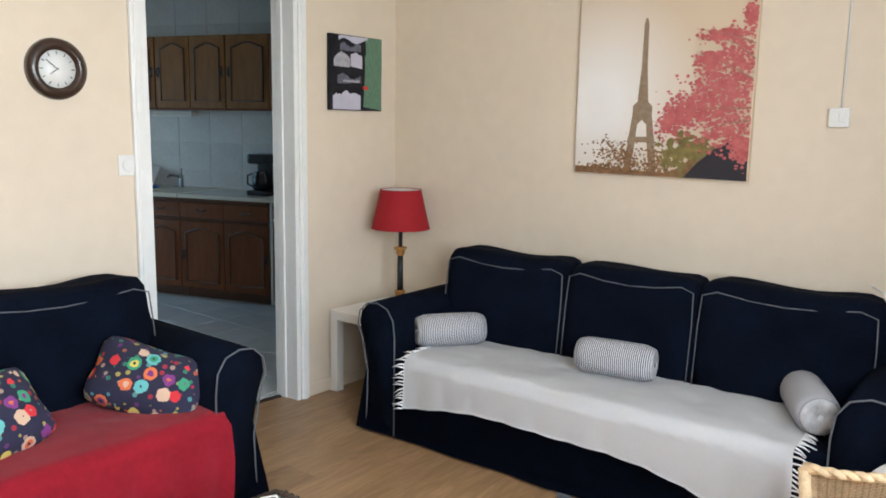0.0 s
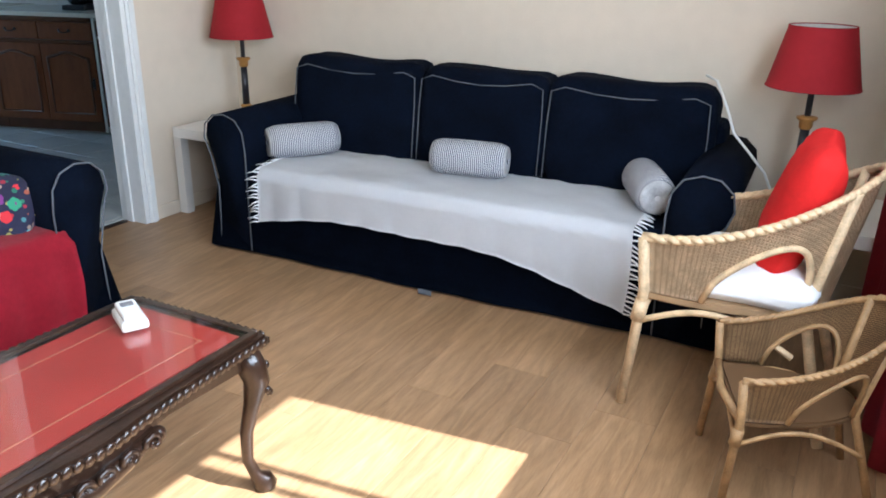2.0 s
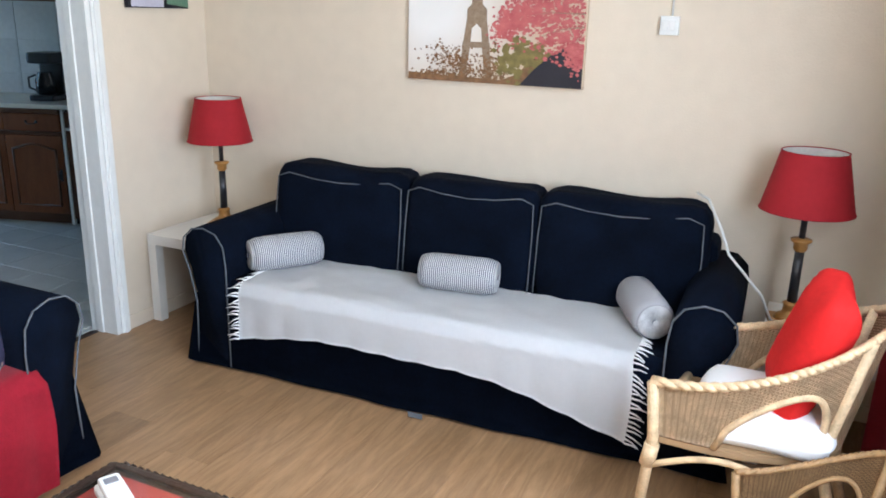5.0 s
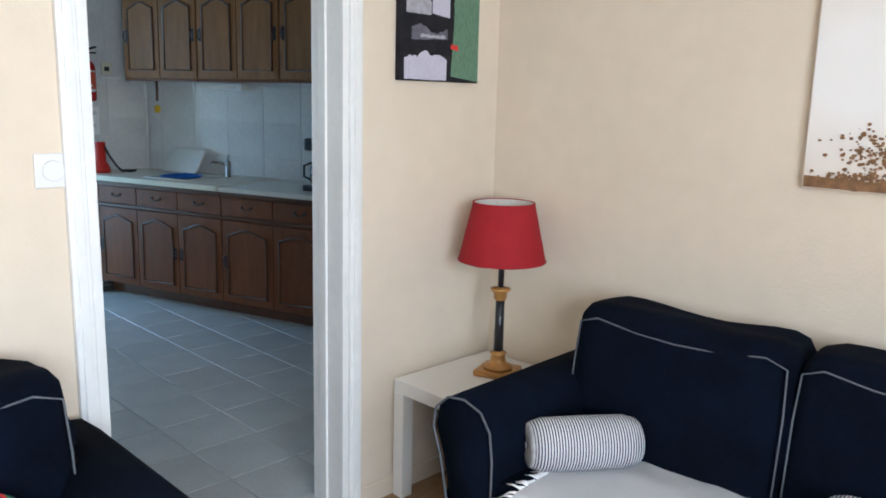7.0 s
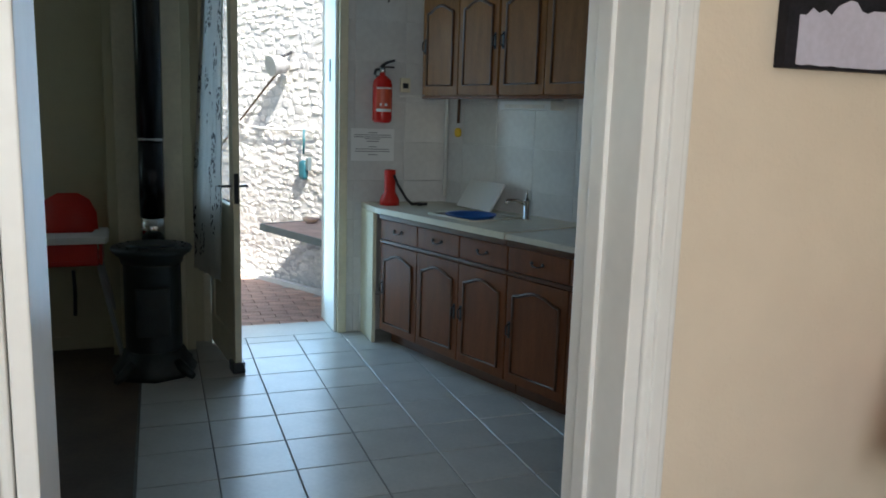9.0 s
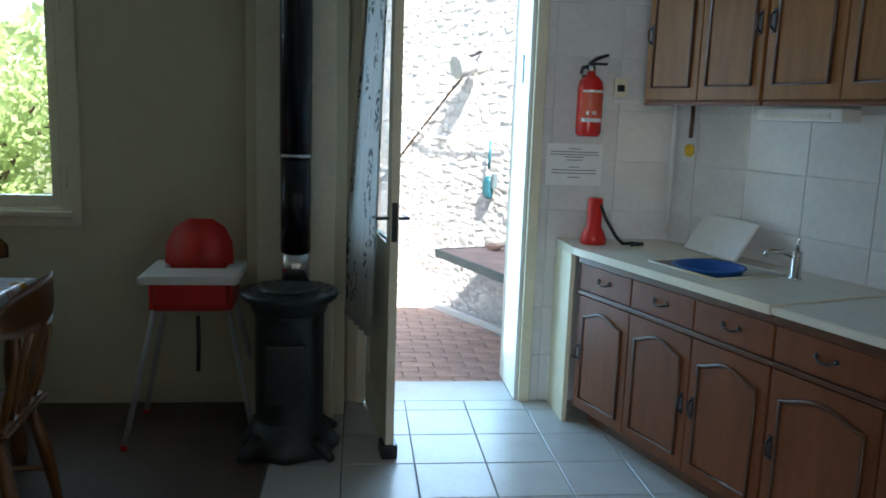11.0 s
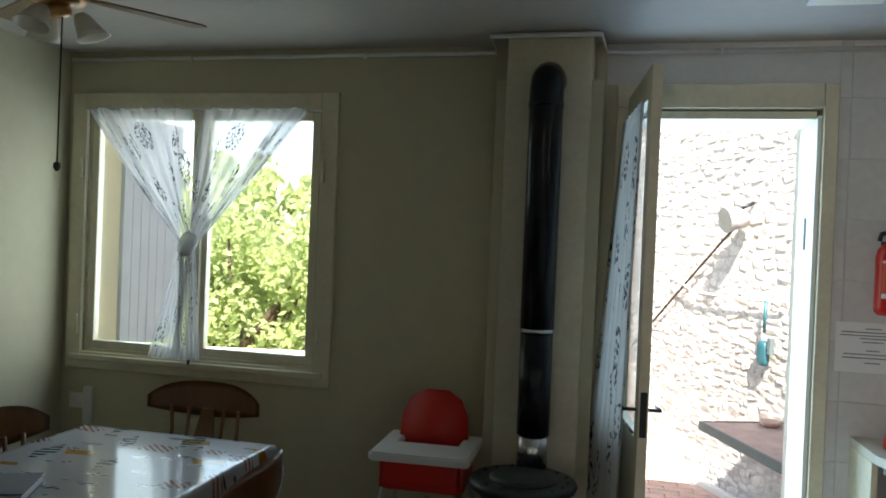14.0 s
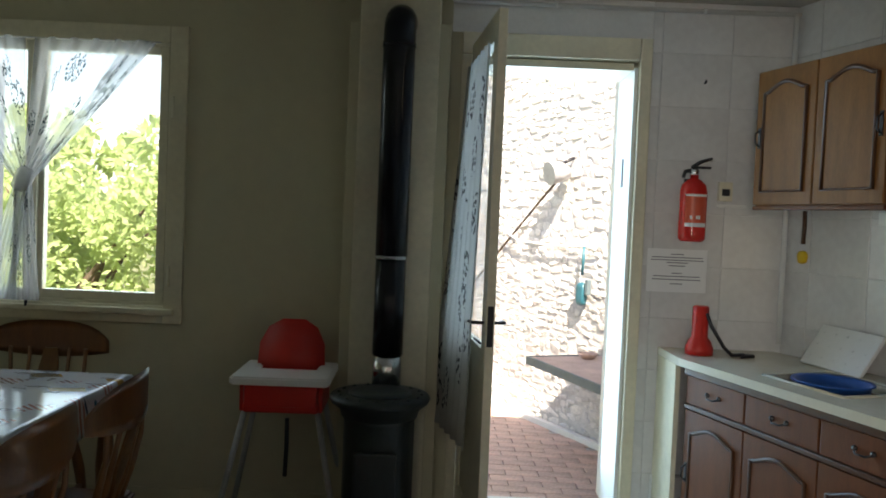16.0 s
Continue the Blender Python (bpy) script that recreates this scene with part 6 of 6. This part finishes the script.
def tied_curtain():
    """Two sheer panels drawn to the middle and knotted together."""
    c = thing("net_curtain", pose(0, YK - 0.045, 0), "sheer white sprigged curtains knotted in the middle", "curtain")
    kx, kz = 0.545, 1.53
    for side, (a, b) in (("l", (-0.06, 0.52)), ("r", (0.57, 1.14))):
        bx0, bx1 = ((0.50, 0.63) if side == "l" else (0.34, 0.50))
        sg = 1 if side == "l" else -1

        def f(u, v):
            top = a + (b - a) * u
            z = 2.20 - (2.20 - 0.965) * v
            t = (2.20 - z) / (2.20 - kz)
            wob = 0.012 * math.sin(u * 34) + 0.006 * math.sin(u * 71)
            if t < 1:
                mid = kx + (u - 0.5) * 0.075
                out = u if side == "r" else 1 - u
                e = t ** (0.95 + 0.10 * out)
                # the inner edge hangs straight before it is gathered
                k = e if out > 0.35 else e * (0.45 + 0.55 * (out / 0.35)) + (t ** 6) * (1 - (0.45 + 0.55 * (out / 0.35)))
                x = top + (mid - top) * k
                return (x, wob * (1 - 0.4 * t) - 0.02 * t - (0.012 if side == "l" else 0) * t, z)
            s = (t - 1) / ((2.20 - 0.965) / (2.20 - kz) - 1)
            lo = bx0 + (bx1 - bx0) * u
            up = kx + (u - 0.5) * 0.075
            return (up + (lo - up) * s ** 0.9, -0.02 + wob * 0.8 - (0.012 if side == "l" else 0), z)
        pn = part("curtain_panel", sheet(f, 70, 60), M_lace, c)

        def hem(u, v):
            w = 0.76 + 0.24 * u if side == "r" else 0.24 * u
            p = f(w, v)
            return (p[0], p[1] - 0.006, p[2])
        part("folded_hem", sheet(hem, 20, 60), M_lace, pn)
    bm = soft_box(0.085, 0.05, 0.12, 0.8, 6)
    bmesh.ops.transform(bm, matrix=pose(kx, -0.03, kz, 0, 25, 0), verts=bm.verts[:])
    part("knot", bm, M_lace, c)
    part("wire", tube([(-0.08, 0, 2.195), (1.16, 0, 2.195)], 0.004, 6), M_white, c)


tied_curtain()

# ---------- outside ----------
PZ = -0.25
setting("ground", box(-60, 60, YK + 0.30, 120, PZ - 0.3, PZ - 0.03), M_ground, "dry grassy ground reaching away", "ground")
setting("ground_front", box(-60, 60, -60, -0.62, PZ - 0.3, PZ - 0.03), M_ground, "dry grassy ground in front of the house", "ground")
sh = thing("shutter", pose(-0.10, YK + 0.31, 0), "open blue-grey board shutter outside the window", "shutter")
for k in range(7):
    part("board", box(-0.015, 0.015, 0.002 + k * 0.082, 0.081 + k * 0.082, 0.93, 2.24, 0.004), M_shut, sh)
# stone garden wall, local x along it, -y towards the door
WM = pose(2.30, 12.0, PZ, 0, 0, -61.5)
gw = setting("wall_garden", box(-3, 5.0, 0.03, 0.5, -0.05, 4.6), M_mortar, "old rubble stone garden wall", "wall")
gw.matrix_world = WM
kb = setting("trim_kerb", box(-1.5, 4.5, -0.09, -0.035, 0.0, 0.05, 0.006), M_outpl, "pale painted kerb along the foot of the garden wall", "kerb")
kb.matrix_world = WM
ot = thing("outdoor_table", pose(3.19, 9.19, PZ, 0, 0, -70), "slate-edged terracotta table top on the patio", "table")
part("tabletop", box(0, 1.5, 0, 0.62, 0.655, 0.685, 0.004), M_tabletop, ot)
part("edge", box(-0.02, 1.52, -0.022, -0.001, 0.63, 0.69, 0.004), M_slate, ot)
part("edge", box(-0.022, -0.001, 0.0, 0.62, 0.63, 0.69, 0.004), M_slate, ot)
for x in (1.15, 1.42):
    part("leg", box(x - 0.04, x + 0.04, 0.3, 0.38, 0, 0.654, 0.004), M_slate, ot)
di = thing("clay_dish", ot.matrix_world @ pose(0.12, 0.42, 0.686), "small clay dish on the outdoor table", "dish")
part("bowl", lathe([(0.04, 0), (0.07, 0.025), (0.075, 0.04), (0.068, 0.04), (0.04, 0.01)], 18), M_terra, di)
wl = thing("outdoor_lamp", WM @ pose(2.54, 0.0, 2.10), "grey flood lamp on the stone wall", "lamp")
part("head", tube([(0, -0.02, 0), (0, -0.10, 0.0), (-0.01, -0.20, -0.02)], [0.05, 0.085, 0.095], 16), M_grey, wl)
part("bracket", tube([(0.02, 0.02, 0.12), (0.0, -0.08, 0.07)], 0.014, 8), M_black, wl)
part("cable", tube([(-0.05, -0.03, -0.02), (-0.25, -0.02, -0.14), (-0.9, -0.015, -0.62), (-1.6, -0.015, -1.15)], 0.011, 6), M_bark, wl)
ho = thing("wall_cable", WM @ pose(0, 0, 0), "pale cable looped along the stone wall", "cable")
part("wire", tube([(1.55, -0.02, 1.62), (1.9, -0.03, 1.52), (2.4, -0.02, 1.50), (3.0, -0.02, 1.53)], 0.011, 6), M_wplastic, ho)
br = thing("hanging_brush", WM @ pose(2.80, -0.03, 1.14) @ Matrix.Diagonal((0.75, 0.75, 0.75, 1)), "teal hand brush hanging on the wall", "brush")
part("handle", tube([(0, 0, 0.20), (0.01, 0, 0.50)], 0.016, 8), M_teal, br)
part("head", soft_box(0.13, 0.08, 0.24, 0.7, 5), M_teal, br)
part("pad", box(0.08, 0.13, -0.03, 0.02, 0.0, 0.16, 0.01), M_slate, br)
rl = thing("garden_rail", pose(-1.2, 9.6, PZ, 0, 0, 12), "white painted garden rail in front of the hedge", "railing")
part("rail", box(0, 2.4, -0.02, 0.02, 0.80, 0.86, 0.006), M_outpl, rl)
for x in (0.1, 1.2, 2.3):
    part("post", box(x - 0.03, x + 0.03, -0.03, 0.03, 0, 0.80, 0.004), M_outpl, rl)


def bush(name, cx, cy, sx, sy, h, count, material, seed, label, size):
    random.seed(seed)
    t = thing(name, pose(cx, cy, PZ - 0.03), label, "shrub")
    tr = bmesh.new()
    for k in range(7):
        a = random.uniform(0, 6.3)
        tube([(random.uniform(-0.2, 0.2), random.uniform(-0.2, 0.2), 0), (math.cos(a) * sx * 0.3, math.sin(a) * sy * 0.3, h * 0.5), (math.cos(a) * sx * 0.6, math.sin(a) * sy * 0.6, h * 0.85)], [0.06, 0.035, 0.012], 7, tr)
    part("trunk", tr, M_bark, t)
    vs, fs = [], []
    clumps = [(random.uniform(-1, 1) * sx, random.uniform(-1, 1) * sy, random.uniform(0.12, 1) ** 0.8 * h, random.uniform(0.22, 0.5)) for _ in range(90)]
    for _ in range(count):
        x, y, z, r = random.choice(clumps)
        z *= 1 - 0.25 * (x / sx) ** 2
        d = Vector((random.gauss(0, 1), random.gauss(0, 1), random.gauss(0, 1))).normalized() * r * random.uniform(0.6, 1)
        p = Vector((x, y, max(0.1, z))) + d
        u = Vector((random.gauss(0, 1), random.gauss(0, 1), random.gauss(0, 1))).normalized()
        v = u.orthogonal().normalized()
        s = size * random.uniform(0.6, 1.3)
        b = len(vs)
        vs += [p - u * s, p + v * s * 0.45, p + u * s, p - v * s * 0.45]
        fs.append((b, b + 1, b + 2, b + 3))
    me = bpy.data.meshes.new("crown")
    me.from_pydata(vs, [], fs)
    me.materials.append(material)
    o = new("crown", me)
    o.parent = t
    tagged(o, kind="stuff")


bush("hedge", -1.9, 12.2, 2.6, 0.8, 2.2, 19000, M_leaf, 1, "dense bright green garden hedge in sun", 0.052)
bush("tree", -3.4, 15.5, 3.0, 1.2, 3.0, 7000, M_leaf, 2, "leafy green tree behind the hedge", 0.10)
bush("tree", 0.3, 16.5, 0.8, 0.8, 3.6, 3000, M_leafd, 3, "slim darker green conifer behind the hedge", 0.10)

# ---------- pieces of floors and walls ----------
def grid_piece(sx, sy, sz, bevel, name, material, axis="z"):
    bm = box(-sx / 2, sx / 2, -sy / 2, sy / 2, -sz, 0)
    top = [e for e in bm.edges if all(v.co.z > -1e-6 for v in e.verts)]
    bmesh.ops.bevel(bm, geom=top, offset=bevel, segments=1, affect="EDGES")
    me = bpy.data.meshes.new(name)
    bm.to_mesh(me)
    bm.free()
    me.materials.append(material)
    return me


def piece(name, me, parent, m):
    o = new(name, me)
    o.parent = parent
    o.matrix_local = m
    return o


fl_l = thing("floor", pose(0, 0, 0), "oak-look laminate floor, sunlit near the window", "floor")
fl_l["kind"] = "structure"
random.seed(8)
PW, PL = 0.193, 1.28
y = YW
while y < W0 + 0.10:
    w = min(PW, W0 + 0.115 - y)
    x = -1.3 - random.uniform(0, PL)
    whole = grid_piece(PL - 0.0005, w - 0.0005, 0.012, 0.0007, "plank", M_lam)
    while x < XS:
        a, b = max(x, -1.3), min(x + PL, XS)
        if b - a > 0.03:
            if y + w > W0 and (b < LX or a > RX):
                pass
            else:
                if y + w > W0 + 0.02:
                    a, b = max(a, LX), min(b, RX)
                me = whole if b - a > PL - 0.001 else grid_piece(b - a - 0.0005, w - 0.0005, 0.012, 0.0007, "plank", M_lam)
                piece("plank", me, fl_l, pose((a + b) / 2, y + w / 2, 0))
        x += PL
    y += PW
setting("trim_threshold", box(LX + 0.022, RX - 0.037, W0 + 0.098, W0 + 0.135, -0.010, 0.004, 0.003), M_mahog, "thin wooden threshold strip", "threshold")

fl_k = thing("floor_kitchen", pose(0, 0, 0), "pale grey square ceramic floor tiles", "floor")
fl_k["kind"] = "structure"
tile = grid_piece(0.299, 0.299, 0.010, 0.002, "tile", M_tile)
for i in range(-2, 9):
    for j in range(-9, 5):
        cx, cy = 2.82 + 0.304 * (i + 0.5), 5.757 + 0.305 * (j + 0.5)
        x0, x1, y0, y1 = max(cx - 0.152, 2.215), cx + 0.152, max(cy - 0.1525, W0 + 0.137), min(cy + 0.1525, YK)
        if x1 - x0 < 0.02 or y1 - y0 < 0.02 or (y0 < W1 and (x1 > RX + 0.05)) or (y0 < W1 and x0 < LX - 0.06):
            if not (y0 < W1 and y1 > W1 + 0.03):
                continue
            y0 = W1
        loc = KD.inverted() @ Vector((cx, cy, 0))
        if loc.y > 0.5:
            continue
        me = tile if (x1 - x0 > 0.303 and y1 - y0 > 0.304) else grid_piece(x1 - x0 - 0.005, y1 - y0 - 0.005, 0.010, 0.002, "tile", M_tile)
        piece("tile", me, fl_k, pose((x0 + x1) / 2, (y0 + y1) / 2, 0))
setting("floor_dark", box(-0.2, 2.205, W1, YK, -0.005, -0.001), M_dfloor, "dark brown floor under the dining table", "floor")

# wall tiles: beside the garden door and behind the worktop
wt_far = thing("wall_tiles_far", pose(0, 0, 0), "marbled white wall tiles beside the garden door", "wall tiles")
wt_far["kind"] = "structure"
wt_s = thing("wall_tiles_slanted", KD, "marbled white wall tiles behind the worktop", "wall tiles")
wt_s["kind"] = "structure"
setting("grout_far", box(DX1 + 0.06, 4.2, YK - 0.002, YK, 0, CH), M_wgrout, "pale grout", "wall")
setting("grout_head", box(2.52, DX1 + 0.06, YK - 0.002, YK, 2.312, CH), M_wgrout, "pale grout", "wall")
gs = setting("grout_slanted", box(-0.55, 3.5, 0.657, 0.66, 0, CH), M_wgrout, "pale grout", "wall")
gs.matrix_world = KD
TW, TH = 0.33, 0.25
wtile = grid_piece(TW - 0.003, TH - 0.003, 0.006, 0.0012, "wall_tile", M_wtile)
for j in range(10):
    z0, z1 = j * TH, min((j + 1) * TH, CH)
    for i in range(6):
        x0 = 2.52 + i * TW
        x1 = min(x0 + TW, 4.18)
        if z0 < 2.31 and x0 < DX1 + 0.06:
            x0 = DX1 + 0.06 if x1 > DX1 + 0.08 else None
        if x0 is None or x1 - x0 < 0.03:
            continue
        zz0 = max(z0, 2.312) if x0 < DX1 + 0.05 else z0
        if z1 - zz0 < 0.02:
            continue
        me = wtile if (x1 - x0 > TW - 0.001 and z1 - zz0 > TH - 0.001) else grid_piece(x1 - x0 - 0.003, z1 - zz0 - 0.003, 0.006, 0.0012, "wall_tile", M_wtile)
        piece("wall_tile", me, wt_far, pose((x0 + x1) / 2, YK - 0.008, (zz0 + z1) / 2, 90, 0, 0))
    for i in range(11):
        x0, x1 = -0.25 + i * TW, -0.25 + (i + 1) * TW
        me = wtile if z1 - z0 > TH - 0.001 else grid_piece(TW - 0.003, z1 - z0 - 0.003, 0.006, 0.0012, "wall_tile", M_wtile)
        piece("wall_tile", me, wt_s, pose((x0 + x1) / 2, 0.651, (z0 + z1) / 2, 90, 0, 0))

# patio paving: long terracotta bricks
pt = thing("patio", pose(0, 0, 0), "worn terracotta brick paving outside the door", "patio")
pt["kind"] = "structure"
setting("ground_patio_bed", box(0.5, 5.2, YK + 0.30, 12.5, PZ - 0.029, PZ - 0.008), M_mortar, "mortar bed under the paving", "ground")
br_me = grid_piece(0.215, 0.105, 0.02, 0.004, "paving_brick", M_terra)
random.seed(21)
cnt = 0
for j in range(38):
    for i in range(13):
        x, y = 2.0 + 0.22 * i + (0.11 if j % 2 else 0), YK + 0.36 + 0.11 * j
        loc = WM.inverted() @ Vector((x, y, PZ))
        if loc.y > -0.05:
            continue
        if cnt < 290:
            piece("paving_brick", br_me, pt, pose(x, y, PZ + 0.008 + random.uniform(-0.002, 0.002)))
            cnt += 1
setting("trim_step", box(DX0 - 0.1, DX1 + 0.1, YK + 0.305, YK + 0.345, PZ - 0.03, -0.02, 0.006), M_mortar, "stone door step", "step")

# rubble stones in the garden wall
random.seed(33)
stones = []
for k in range(8):
    bm = bmesh.new()
    bmesh.ops.create_icosphere(bm, subdivisions=1, radius=1)
    for v in bm.verts:
        p = v.co.copy()
        q = Vector([math.copysign(abs(c) ** 0.55, c) for c in p])
        v.co = q * (1 + 0.16 * noise.noise(p * 1.7 + Vector((k * 5, 0, 0))))
    me = bpy.data.meshes.new("stone")
    bm.to_mesh(me)
    bm.free()
    me.materials.append(M_stone)
    stones.append(me)
z = 0.0
rest_v, rest_f = [], []
cnt = 0
while z < 4.4:
    h = random.choice((random.uniform(0.025, 0.05), random.uniform(0.045, 0.085)))
    x = -1.5 + random.uniform(-0.2, 0)
    while x < 4.6:
        w = random.choice((random.uniform(0.04, 0.08), random.uniform(0.06, 0.13), random.uniform(0.10, 0.18)))
        m = Matrix.Translation((x + w / 2, 0.03, z + h / 2 + random.uniform(-0.025, 0.025))) @ Euler((random.uniform(-0.2, 0.2), random.uniform(-0.28, 0.28), random.uniform(-0.06, 0.06))).to_matrix().to_4x4() @ Matrix.Diagonal((w / 2 * 1.05, random.uniform(0.004, 0.015), h / 2 * random.uniform(0.8, 1.25), 1))
        me = random.choice(stones)
        if 1.2 < x < 3.3 and 0.3 < z < 2.3 and cnt < 300:
            o = piece("stone", me, gw, m)
            cnt += 1
        else:
            b = len(rest_v)
            rest_v += [m @ v.co for v in me.vertices]
            rest_f += [tuple(b + i for i in p.vertices) for p in me.polygons]
        x += w + 0.012
    z += h + 0.010
me = bpy.data.meshes.new("far_stones")
me.from_pydata(rest_v, [], rest_f)
me.materials.append(M_stone)
o = new("far_stones", me)
o.parent = gw
tagged(o, kind="stuff")
